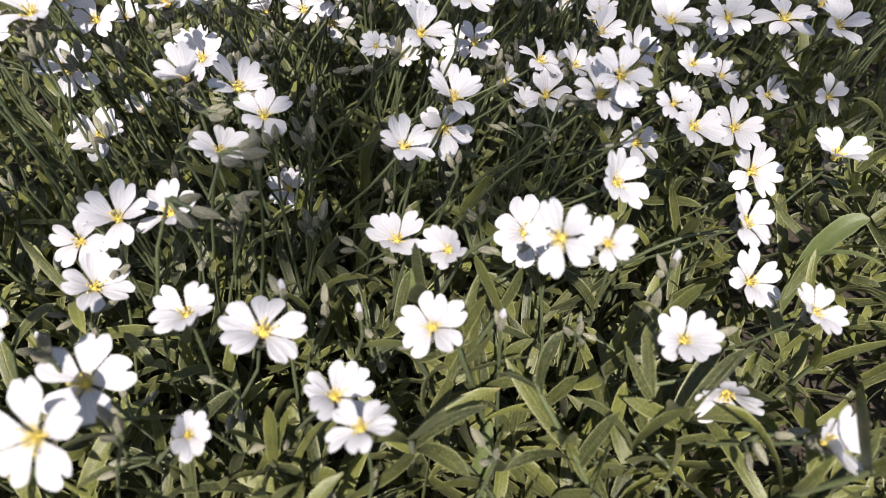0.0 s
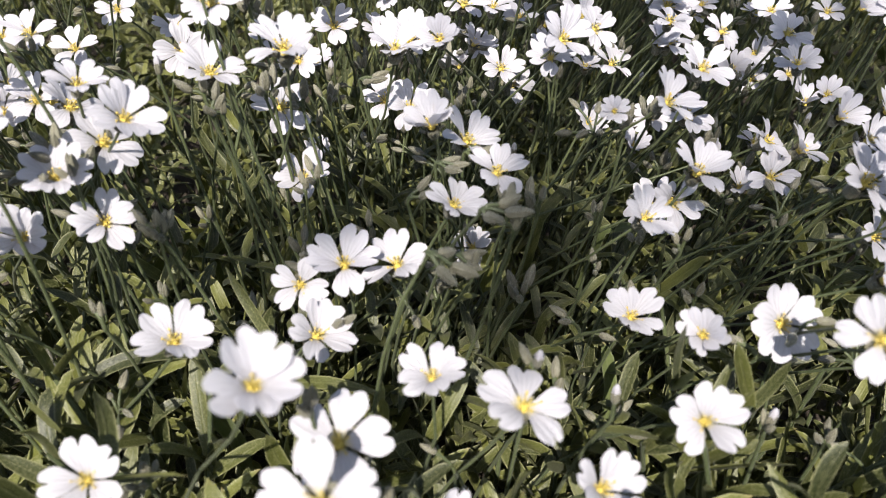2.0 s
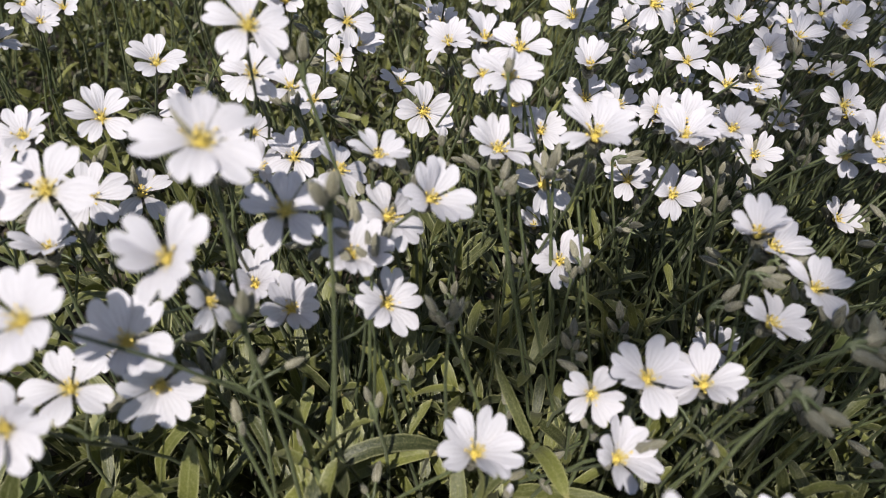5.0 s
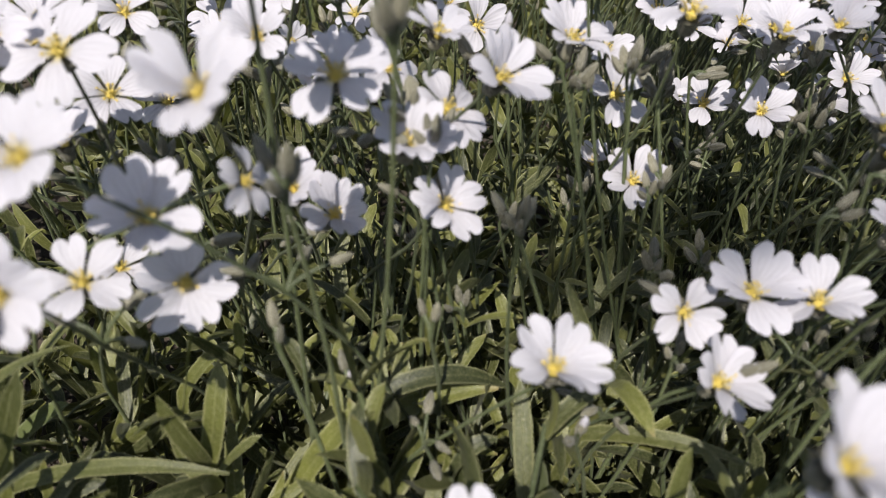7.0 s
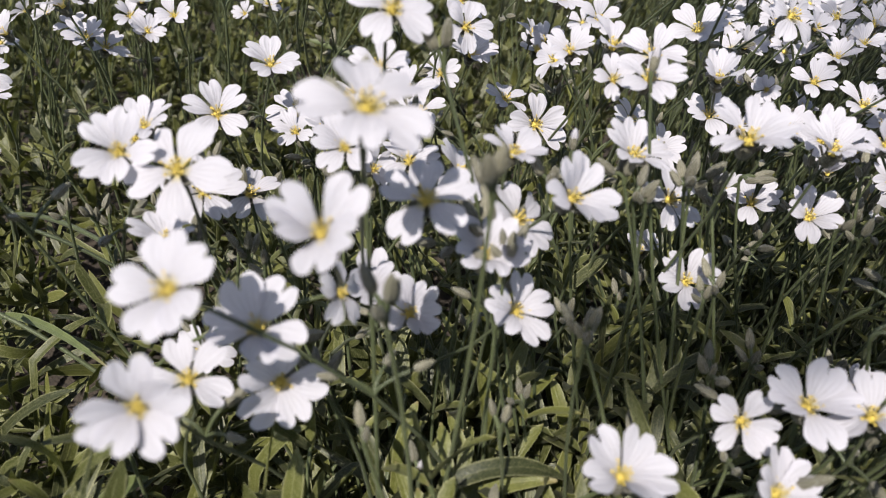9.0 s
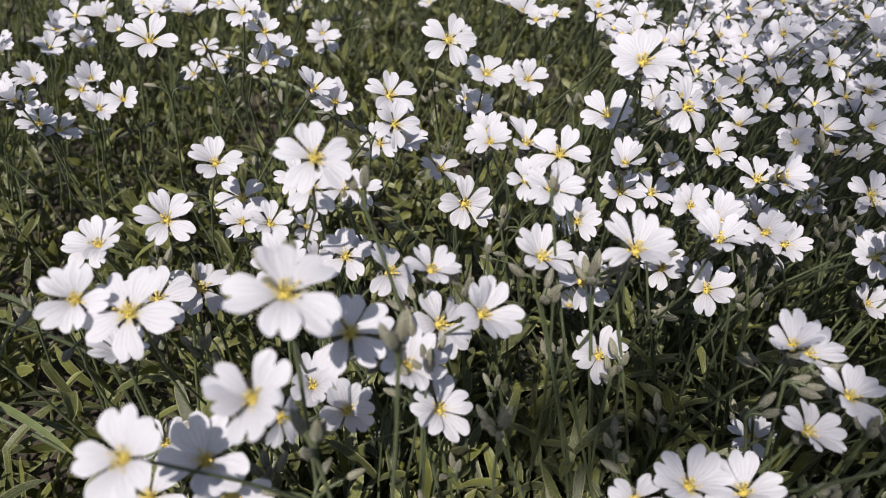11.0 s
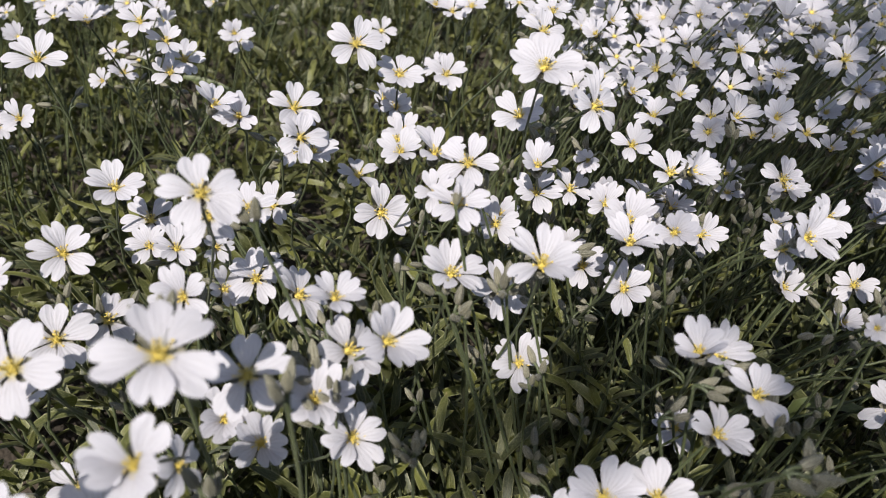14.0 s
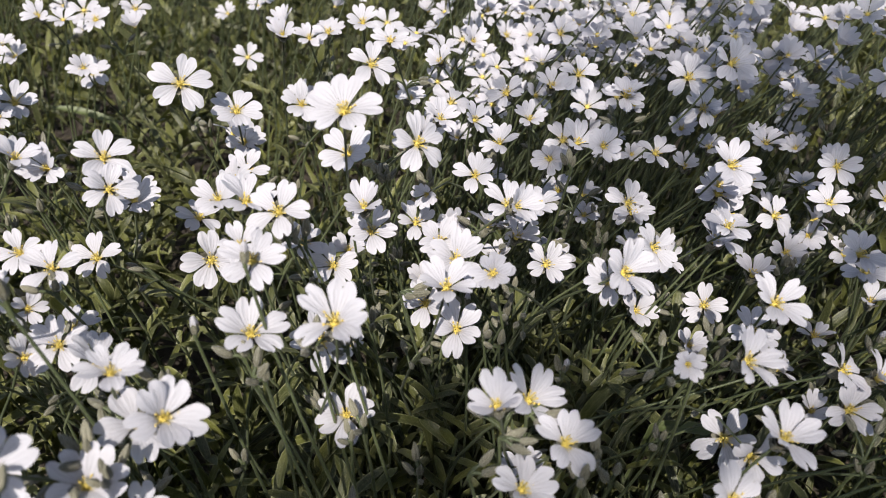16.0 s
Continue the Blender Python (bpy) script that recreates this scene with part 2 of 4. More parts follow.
def lathe_shape(profile, sides, ridge=0.0, lobes=5):
    """A body turned about +z; profile: rows of (radius, height); ridge: how far its lobes stand out."""
    a = np.linspace(0, 2 * np.pi, sides, endpoint=False)[None, :]
    r, z = np.array(profile, float).T
    rr = r[:, None] * (1 + ridge * np.cos(lobes * a))
    p = np.stack([rr * np.cos(a), rr * np.sin(a), z[:, None] + 0 * a], -1).reshape(-1, 3)
    w = np.stack(np.broadcast_arrays(0.4 + 0.4 * np.cos(lobes * a), np.linspace(0, 0.85, len(r))[:, None]), -1).reshape(-1, 2)
    return p, grid_faces(sides, len(r), True), w


# ---------------------------------------------------------------- flower kinds
# width, notch, base rise, tip rise, cup
FORMS = {
    "open": (0.315, 0.14, 46, -12, 0.16),
    "wide": (0.315, 0.17, 52, 0, 0.18),
    "full": (0.32, 0.19, 60, 10, 0.20),
    "broad": (0.36, 0.12, 50, 2, 0.15),
    "cup": (0.325, 0.19, 68, 30, 0.24),
    "funnel": (0.335, 0.18, 66, 44, 0.22),
    "flat": (0.325, 0.14, 36, -14, 0.14),
}
# each form's petals differ a little in width, notch, lean and ripple
VARIANTS = [(1.0, 1.0, 0, 0.0, 0.010), (0.92, 0.75, 6, 0.5, 0.016), (1.06, 1.2, -7, -0.6, 0.014), (0.97, 0.9, 10, -0.25, 0.020), (1.02, 1.05, -12, 0.35, 0.018)]
PETALS = {k: [mesh_of("petal", petal_shape(w * a, n * b, lo, hi + c, cup, skew=sk, ripple=ri), PETAL) for a, b, c, sk, ri in VARIANTS] for k, (w, n, lo, hi, cup) in FORMS.items()}
PETAL_SHAPES = {k: petal_shape(*f, nu=9, nv=5) for k, f in FORMS.items()}


def stamens_shape(rng, count=10):
    """Thin filaments that spread from the heart at two heights, each with a small anther at its end."""
    out = []
    for i in range(count):
        a = 2 * math.pi * (i + rng.uniform(-0.3, 0.3)) / count
        spread, h = (rng.uniform(0.17, 0.27), rng.uniform(0.18, 0.30)) if i % 2 else (rng.uniform(0.07, 0.16), rng.uniform(0.24, 0.36))
        foot, top = (0.05 * math.cos(a), 0.05 * math.sin(a), 0.02), (spread * math.cos(a), spread * math.sin(a), h)
        mid = (0.45 * top[0], 0.45 * top[1], 0.6 * h)
        out.append(tube_shape(curve_points(foot, mid, top, 3), (0.017, 0.013, 0.010), 3))
        body = lathe_shape([(0.002, -0.038), (0.023, -0.019), (0.025, 0.015), (0.002, 0.038)], 5)
        out.append(moved(body, pose(*top, rng.uniform(-60, 60), rng.uniform(-60, 60), 0)))
    return joined(out)


def heart_shape(rng):
    out = [lathe_shape([(0.10, 0.0), (0.10, 0.05), (0.075, 0.12), (0.04, 0.16), (0.002, 0.17)], 8)]
    for i in range(5):
        a = 2 * math.pi * (i + 0.5) / 5 + rng.uniform(-0.2, 0.2)
        out.append(tube_shape(curve_points((0, 0, 0.12), (0.02 * math.cos(a), 0.02 * math.sin(a), 0.24), (0.10 * math.cos(a), 0.10 * math.sin(a), 0.30), 3), (0.013, 0.011, 0.006), 3))
    return joined(out)


def calyx_shape():
    """Five narrow sepals grown together at the foot."""
    out = [lathe_shape([(0.05, -0.42), (0.15, -0.36), (0.20, -0.2), (0.17, -0.02)], 10, 0.06)]
    for i in range(5):
        out.append(moved(blade_shape(0.42, 0.2, 62, -22, 0.5, 5), pose(0, 0, 0, 0, 0, 72 * i + 36) @ pose(0.14, 0, -0.24)))
    return joined(out)


rng = random.Random(11)
STAMENS = [mesh_of("stamen_tuft", stamens_shape(rng), ANTHER) for _ in range(4)]
HEARTS = [mesh_of("pistil", heart_shape(rng), STYLE) for _ in range(2)]
CALYX = mesh_of("calyx", calyx_shape(), BUD)
BUD_SHAPE = lathe_shape([(0.0004, 0), (0.0012, 0.0003), (0.0018, 0.0017), (0.0020, 0.0038), (0.0018, 0.0062), (0.0012, 0.0084), (0.0005, 0.0098), (0.0001, 0.0103)], 25, 0.13)
BUD_MESH = mesh_of("bud", BUD_SHAPE, BUD)
STEM_LEAVES = [mesh_of("stem_leaf", blade_shape(L, 0.0032, 50, -35, 0.4), LEAF) for L in (0.012, 0.016, 0.021)]


def facing(az, tilt, spin):
    """Turn of a flower whose face leans by tilt degrees from the zenith towards the compass angle az (0: +x, 90: +y)."""
    n = Vector((math.sin(radians(tilt)) * math.cos(radians(az)), math.sin(radians(tilt)) * math.sin(radians(az)), math.cos(radians(tilt))))
    return n.to_track_quat("Z", "Y").to_matrix().to_4x4() @ pose(0, 0, 0, 0, 0, spin), n


def stem_line(top, n, foot, count=9):
    h = max(top[2] - foot[2], 0.02)
    knee = Vector(top) - n * 0.5 * h
    w = 0.62 + 0.26 * math.sin(9000 * (top[0] - top[1]))
    knee.x, knee.y = w * knee.x + (1 - w) * foot[0], w * knee.y + (1 - w) * foot[1]
    line = curve_points(foot, knee, top, count)
    # a slow sideways sway, none at the ends
    t = np.linspace(0, 1, count)
    k = 7000 * (top[0] + top[1])
    line[:, 0] += 0.09 * h * math.sin(k) * np.sin(np.pi * t) * np.sin(5 * t + k)
    line[:, 1] += 0.08 * h * math.cos(1.7 * k) * np.sin(np.pi * t) * np.sin(4 * t + 2 * k)
    return line


TOPS = []
SHOWN = {"open": "wide-open flower, notched petals", "wide": "open flower, notched petals", "full": "bowl-shaped flower, notched petals",
         "broad": "flower with broad notched petals", "cup": "half-open cup-shaped flower", "funnel": "half-open funnel-shaped flower", "flat": "flower with flat spread petals"}


def bloom(x, y, z, az, tilt, spin, size, form="open", buds=0, foot=None):
    """A flowering stem: its flower's heart is at x, y, z; size: the length of a petal in millimetres."""
    rng = random.Random(int(1e5 * (x + 2 * y + 3 * z)))
    turn, n = facing(az, tilt, spin)
    TOPS.append((x, y, z))
    size *= 0.00094
    top = Vector((x, y, z)) - n * 0.38 * size
    if foot is None:
        lean = 0.42 * (z - 0.03)
        side = rng.uniform(-0.004, 0.02) + 0.016 * min(1.0, max(0.0, (x + 0.07) / 0.1))
        if z > 0.145 and x < -0.07:
            side = -rng.uniform(0.012, 0.04)
        foot = (x - side - lean * n.x * 1.2 + rng.uniform(-0.036, 0.028), y - lean * n.y + rng.uniform(-0.010, 0.018), 0.02)
    base = Vector(foot)
    thing = new("flowering_stem")
    thing.location = base
    tagged(thing, "white " + SHOWN[form] + " on a downy stalk" + (" with buds" if buds else ""), "flower", "white flowers of the carpet")
    line = stem_line(top, n, foot)
    shapes = [tube_shape(line - np.array(base), np.linspace(0.00054, 0.00038, len(line)), 6)]
    nodes = []
    if buds:
        k = rng.choice((6, 7))
        fork = line[k]
        for i in range(buds):
            a = rng.uniform(0, 2 * math.pi)
            out = Vector((math.cos(a), math.sin(a), rng.uniform(0.3, 1.5))).normalized()
            tip = Vector(fork) + out * rng.uniform(0.005, 0.010)
            mid = Vector(fork) + Vector((out.x * 0.2, out.y * 0.2, out.z)) * 0.006
            shapes.append(tube_shape(curve_points(np.array(fork) - np.array(base), np.array(mid - base), np.array(tip - base), 5), np.linspace(0.00042, 0.00035, 5), 5))
            nodes.append((tip - base, (tip - mid).normalized()))
    part("stem", mesh_of("stem", joined(shapes), STALK), thing)
    for at, way in nodes:
        s = 0.48 * rng.uniform(0.8, 1.15)
        part("bud", BUD_MESH, thing, Matrix.Translation(at - way * 0.0006) @ way.to_track_quat("Z", "Y").to_matrix().to_4x4() @ Matrix.Diagonal((s, s, s, 1)))
    k = rng.choice((3, 4))
    way = rng.uniform(0, 360)
    for s in (0, 180):
        part("stem_leaf", rng.choice(STEM_LEAVES), thing, Matrix.Translation(Vector(line[k]) - base) @ pose(0, 0, 0, 0, 0, way + s))
    seat = Matrix.Translation(Vector((x, y, z)) - base) @ turn @ Matrix.Diagonal((size, size, size, 1))
    part("calyx", CALYX, thing, seat, "grey-green sepals")
    core = seat @ Matrix.Diagonal((1.05, 1.05, 1.02, 1))
    part("pistil", rng.choice(HEARTS), thing, core)
    part("stamen_tuft", rng.choice(STAMENS), thing, core @ pose(0, 0, 0, 0, 0, rng.uniform(0, 72)), "yellow anthers")["kind"] = "stuff"
    broad = 1.15 if y < 0.16 else 1.03          # the flowers at the front edge are fuller
    for i in range(5):
        jig = pose(0.05, 0, 0, rng.uniform(-14, 14), rng.uniform(-12, 9), 0)
        g = rng.uniform(0.93, 1.05)
        part("petal", rng.choice(PETALS[form]), thing, seat @ pose(0, 0, 0.03, 0, 0, 72 * i + rng.uniform(-8, 8)) @ jig @ Matrix.Diagonal((g, g * broad * rng.uniform(0.94, 1.06), g, 1)))
    return thing


def budding(x, y, z, count, size=1.0, furled=False, foot=None, lean=0.0, nod=0.8):
    """A stem that bears closed buds round x, y, z; furled: white petals already push out of the middle one.
    lean: how far the buds point towards +x; nod: how far up (or, below 0, down) they point."""
    rng = random.Random(int(1e5 * (x + 2 * y + 3 * z)))
    base = Vector(foot or (x + rng.uniform(-0.026, 0.016) - 0.03 * rng.random() * min(1.0, max(0.0, (x + 0.12) / 0.06)), y + rng.uniform(-0.006, 0.022), 0.03))
    if foot is None and z > 0.145 and x < -0.07:
        base.x += rng.uniform(0.015, 0.04)
    thing = new("budding_stem")
    thing.location = base
    tagged(thing, "downy grey-green stalk with " + ("a bud showing furled white petals" if furled else "closed oval buds"), "flower bud", "budding stems of the carpet")
    fork = Vector((x - 0.004 * min(1.0, lean), y, z - 0.008 * nod))
    mid = base * 0.4 + fork * 0.6 + Vector((-0.010 * lean, 0, 0.020 * lean)) + Vector((rng.uniform(-0.010, 0.010), rng.uniform(-0.008, 0.008), 0.004))
    shapes = [tube_shape(curve_points(np.zeros(3), np.array(mid - base), np.array(fork - base), 7), np.linspace(0.00056, 0.00042, 7), 6)]
    tips = []
    for i in range(count):
        a = 2 * math.pi * (i + rng.uniform(-0.3, 0.3)) / max(1, count)
        flat = 0.1 if i == 0 else rng.uniform(0.35, 0.95)
        out = Vector((flat * math.cos(a) + lean, flat * math.sin(a), nod)).normalized()
        tip = fork + out * rng.uniform(0.0015, 0.006)
        shapes.append(tube_shape(curve_points(np.array(fork - base), np.array(fork - base + Vector((0, 0, 0.003))), np.array(tip - base), 4), (0.0006, 0.00055, 0.0005, 0.0005), 5))
        tips.append((tip - base, out))
    part("stem", mesh_of("stem", joined(shapes), STALK), thing)
    for i, (at, way) in enumerate(tips):
        s = 0.50 * size * rng.uniform(0.75, 1.15)
        m = Matrix.Translation(at - way * 0.0006) @ way.to_track_quat("Z", "Y").to_matrix().to_4x4() @ Matrix.Diagonal((s, s, s, 1))
        bud = part("bud", BUD_MESH, thing, m)
        if furled and i == 0:
            part("furled_petals", FURLED, bud, None, "white furled petals")
    way = rng.uniform(0, 360)
    at = (mid - base) * 0.8
    for s in (0, 180):
        part("stem_leaf", rng.choice(STEM_LEAVES), thing, Matrix.Translation(at) @ pose(0, 0, 0, 0, 0, way + s))
    return thing


FURLED = mesh_of("furled_petals", lathe_shape([(0.0015, 0.0040), (0.0018, 0.0060), (0.0017, 0.0080), (0.0011, 0.0100), (0.0002, 0.0112)], 15, 0.2), PETAL)


def long_leaf(a, b, width, bow, kind):
    """A single leaf, grass blade or bare runner from a to b, bowed upwards; width and bow in millimetres."""
    a, b = Vector(a), Vector(b)
    mid = (a + b) * 0.5 + Vector((0, 0, 0.001 * bow * 2))
    root = a + (a - b).normalized() * 0.006
    root.z = max(0.02, a.z - 0.03)
    line = np.concatenate([curve_points(root, (root + a) * 0.5, a, 3)[:2], curve_points(a, mid, b, 8)]) - np.array(root)
    if kind == "stalk":
        shape, mat, name, label = tube_shape(line, np.linspace(0.0005 * width, 0.0004 * width, len(line)), 6), STALK, "runner", "thin bare grey-green runner lying on the leaves"
    else:
        way = np.gradient(line, axis=0)
        way /= np.linalg.norm(way, axis=1)[:, None]
        side = np.cross(way, (0.1, -0.5, 0.85))
        side /= np.linalg.norm(side, axis=1)[:, None]
        up = np.cross(side, way)
        v = np.linspace(0, 1, len(line))[:, None, None]
        half = 0.0005 * width * np.clip(0.5 + 0.9 * np.sin(np.pi * v * 0.92), 0, 1) * np.clip((1.02 - v) / 0.35, 0, 1) ** 0.6
        u = np.array([-1.0, -0.5, 0.0, 0.5, 1.0])[None, :, None]
        p = line[:, None] + u * half * side[:, None] + (0.3 * u * u * half) * up[:, None]
        w = np.stack(np.broadcast_arrays(u[..., 0], v[..., 0]), -1).reshape(-1, 2)
        shape = p.reshape(-1, 3), grid_faces(5, len(line)), w
        mat, name, label = (GRASS, "grass_blade", "fresh green grass blade among the felted leaves") if kind == "grass" else (LEAF, "long_leaf", "long narrow grey-green felted leaf above the carpet")
    ob = new(name, mesh_of(name, shape, mat))
    ob.location = root
    return tagged(ob, label, "grass" if kind == "grass" else "leaf" if kind == "leaf" else "stalk", "single blades and runners")

# ---------------------------------------------------------------- the flowers seen one by one
bloom(-0.1184, 0.1136, 0.1405, 314, 21, 40, 10.3, "full", 4)
bloom(-0.0906, 0.1263, 0.1347, 324, 28, 69, 10.1, "full", 4)
bloom(-0.0867, 0.1412, 0.1446, 276, 20, 72, 10.5, "full")
bloom(-0.0976, 0.1391, 0.1395, 282, 57, 0, 8.3, "wide", 3)
bloom(-0.0741, 0.1447, 0.1435, 229, 22, 55, 9.9, "wide", 2)
bloom(-0.1463, 0.1404, 0.1515, 318, 38, 71, 9.3, "full")
bloom(-0.1700, 0.1397, 0.1446, 308, 44, 50, 9.9, "cup", 4)
bloom(-0.1532, 0.1375, 0.1648, 304, 18, 46, 9.9, "full", 2)
bloom(-0.1392, 0.1484, 0.1760, 331, 41, 28, 10.2, "full", 2)
bloom(-0.1115, 0.1874, 0.1397, 289, 32, 63, 10.3, "full")
bloom(-0.1622, 0.1274, 0.1806, 285, 36, 22, 9.8, "flat", 3)
bloom(-0.1641, 0.1062, 0.2044, 301, 22, 36, 10.7, "open", foot=(-0.213, 0.227, 0.02))
bloom(-0.2096, 0.1187, 0.1809, 291, 37, 62, 11.0, "flat")
bloom(-0.1671, 0.0970, 0.1882, 289, 38, 63, 9.9, "cup", foot=(-0.206, 0.164, 0.02))
bloom(-0.1837, 0.0832, 0.1824, 269, 43, 48, 8.8, "broad", 3)
bloom(-0.1825, 0.1005, 0.1637, 297, 39, 45, 10.2, "full")
bloom(-0.1831, 0.1067, 0.1474, 301, 67, 8, 10.3, "full", 3)
bloom(-0.1982, 0.0994, 0.1481, 299, 31, 41, 9.8, "open")
bloom(-0.1868, 0.0762, 0.1658, 308, 54, 26, 9.5, "cup", 3)
bloom(-0.1809, 0.1433, 0.1464, 297, 34, 23, 10.1, "cup")
bloom(-0.2306, 0.1697, 0.1483, 340, 28, 57, 10.1, "flat", 2)
bloom(-0.2395, 0.1719, 0.1695, 303, 41, 31, 10.5, "full")
bloom(-0.2381, 0.1975, 0.1764, 319, 31, 69, 9.6, "broad", 3)
bloom(-0.1795, 0.1506, 0.2080, 322, 40, 8, 9.4, "flat", foot=(-0.208, 0.244, 0.02))
bloom(-0.1856, 0.2184, 0.1895, 314, 61, 58, 8.5, "open", 2)
bloom(-0.1398, 0.2004, 0.1858, 300, 40, 28, 7.2, "wide")
bloom(-0.1304, 0.1773, 0.1755, 326, 29, 56, 10.1, "full")
bloom(-0.1072, 0.1731, 0.1851, 279, 21, 12, 11.1, "full")
bloom(-0.1204, 0.1983, 0.1570, 318, 48, 13, 9.9, "open")
bloom(-0.0836, 0.2132, 0.1522, 281, 32, 37, 10.5, "full", 2)
bloom(-0.0732, 0.2082, 0.1772, 269, 42, 47, 9.3, "funnel")
bloom(-0.0557, 0.2813, 0.1326, 312, 47, 36, 10.5, "wide")
bloom(-0.0689, 0.1652, 0.1716, 245, 22, 57, 9.3, "cup", 4)
bloom(-0.0527, 0.1686, 0.1577, 303, 23, 66, 9.1, "broad")
bloom(-0.0625, 0.1569, 0.1541, 339, 24, 32, 8.9, "full")
bloom(-0.1943, 0.1973, 0.1750, 278, 28, 19, 9.3, "open")
bloom(-0.1535, 0.1554, 0.1804, 337, 23, 16, 7.9, "full", 4)
bloom(-0.1714, 0.1735, 0.1647, 349, 45, 43, 9.9, "flat", 2)
bloom(-0.1640, 0.2277, 0.1603, 303, 58, 24, 10.7, "broad")
bloom(-0.0853, 0.2020, 0.1753, 307, 17, 23, 10.0, "full", 4)
bloom(-0.0983, 0.2560, 0.1735, 259, 76, 15, 6.4, "cup")
bloom(-0.0309, 0.2740, 0.1644, 286, 56, 7, 9.0, "flat")
bloom(-0.1743, 0.1143, 0.1653, 1, 65, 59, 6.7, "open")
bloom(-0.0050, 0.1098, 0.1393, 273, 35, 10, 9.5, "full", 4)
bloom(-0.0163, 0.1455, 0.1337, 275, 29, 21, 9.6, "cup", 3)
bloom(-0.0020, 0.1341, 0.1406, 258, 42, 29, 8.5, "funnel")
bloom(0.0223, 0.1137, 0.1624, 230, 59, 60, 8.5, "flat", 2)
bloom(0.0510, 0.1110, 0.1338, 278, 30, 49, 9.5, "cup", 4)
bloom(0.0780, 0.1447, 0.1194, 292, 39, 11, 9.8, "full")
bloom(0.0724, 0.1460, 0.1392, 316, 40, 67, 9.0, "broad", 4)
bloom(-0.0019, 0.1758, 0.1583, 304, 21, 49, 10.0, "full")
bloom(-0.0621, 0.1791, 0.1601, 330, 30, 27, 10.8, "full")
bloom(-0.2389, 0.2115, 0.1566, 289, 30, 54, 10.0, "open")
bloom(-0.2301, 0.1504, 0.1578, 315, 38, 3, 10.7, "open", 4)
bloom(-0.1820, 0.2650, 0.2037, 309, 57, 64, 10.5, "flat", 3)
bloom(-0.1137, 0.2187, 0.2169, 295, 30, 65, 10.8, "broad")
bloom(-0.1221, 0.2492, 0.1894, 266, 33, 64, 10.1, "broad")
bloom(-0.0992, 0.2416, 0.1981, 320, 51, 14, 9.9, "flat", 4)
bloom(-0.2084, 0.2259, 0.1909, 284, 56, 26, 9.0, "cup", 4)
bloom(-0.1901, 0.2264, 0.1950, 313, 37, 5, 9.8, "wide", 2)
bloom(-0.2624, 0.2868, 0.1837, 317, 38, 60, 9.7, "wide", 3)
bloom(-0.2752, 0.2242, 0.2042, 312, 31, 46, 10.4, "wide", 3)
bloom(-0.0503, 0.2807, 0.1821, 309, 32, 57, 10.0, "full")
bloom(-0.0316, 0.3143, 0.1870, 272, 35, 38, 8.6, "wide", 4)
bloom(-0.0760, 0.3160, 0.1852, 233, 36, 14, 8.8, "open", 4)
bloom(-0.0063, 0.1981, 0.1341, 270, 56, 63, 9.6, "flat")
bloom(0.0261, 0.2040, 0.1429, 281, 31, 48, 9.5, "full")
bloom(-0.0151, 0.1625, 0.1516, 326, 31, 67, 9.1, "full")
bloom(-0.0234, 0.1897, 0.1676, 272, 52, 17, 6.0, "cup", 4)
bloom(0.0012, 0.2113, 0.1718, 291, 29, 23, 10.0, "full")
bloom(-0.0041, 0.2475, 0.1727, 298, 18, 70, 8.2, "open", 3)
bloom(0.0331, 0.2704, 0.1704, 251, 18, 38, 7.9, "open")
bloom(-0.0622, 0.2564, 0.1709, 304, 16, 2, 8.7, "wide", 4)
bloom(-0.1428, 0.2147, 0.1901, 325, 24, 52, 9.7, "full")
bloom(-0.1817, 0.2573, 0.1560, 341, 25, 51, 9.3, "open")
bloom(-0.0440, 0.2535, 0.1948, 273, 42, 71, 8.3, "cup", 4)
bloom(-0.0039, 0.2606, 0.1871, 285, 41, 67, 9.9, "full")
bloom(0.0271, 0.3262, 0.1652, 255, 22, 62, 8.2, "wide")
bloom(0.0391, 0.2879, 0.1760, 267, 55, 11, 8.7, "full", 4)
bloom(-0.0587, 0.2754, 0.1789, 259, 58, 25, 9.4, "funnel")
bloom(-0.0510, 0.2983, 0.2006, 284, 41, 7, 8.0, "open", 3)
bloom(-0.0101, 0.3165, 0.1945, 283, 43, 9, 9.4, "open", 3)
bloom(-0.0026, 0.3133, 0.1846, 249, 55, 14, 8.7, "wide")
bloom(-0.0005, 0.2997, 0.2062, 299, 44, 14, 9.7, "broad")
bloom(-0.0850, 0.2221, 0.1707, 280, 32, 13, 10.6, "full", 2)
bloom(-0.1173, 0.2980, 0.2098, 268, 33, 17, 7.4, "wide", 4)
bloom(-0.2667, 0.3405, 0.1782, 293, 49, 58, 8.2, "full")
bloom(-0.1706, 0.2794, 0.1881, 297, 30, 63, 10.2, "broad", 2)
bloom(-0.2002, 0.2241, 0.1600, 263, 36, 40, 9.1, "open", 4)
bloom(-0.1969, 0.1786, 0.1589, 347, 51, 16, 7.7, "full")
bloom(0.0393, 0.1511, 0.1480, 313, 38, 1, 9.8, "full")
bloom(0.0170, 0.1435, 0.1384, 286, 50, 21, 10.5, "broad")
bloom(0.0325, 0.1175, 0.1573, 271, 40, 27, 6.8, "wide", 4)
bloom(0.0865, 0.1257, 0.1271, 318, 29, 18, 8.5, "full")
bloom(0.0636, 0.1092, 0.1187, 265, 86, 3, 9.6, "wide", 2)
bloom(-0.0256, 0.0940, 0.1347, 319, 29, 49, 9.4, "full", 2)
bloom(-0.0169, 0.0803, 0.1428, 182, 11, 5, 7.4, "open", 4)
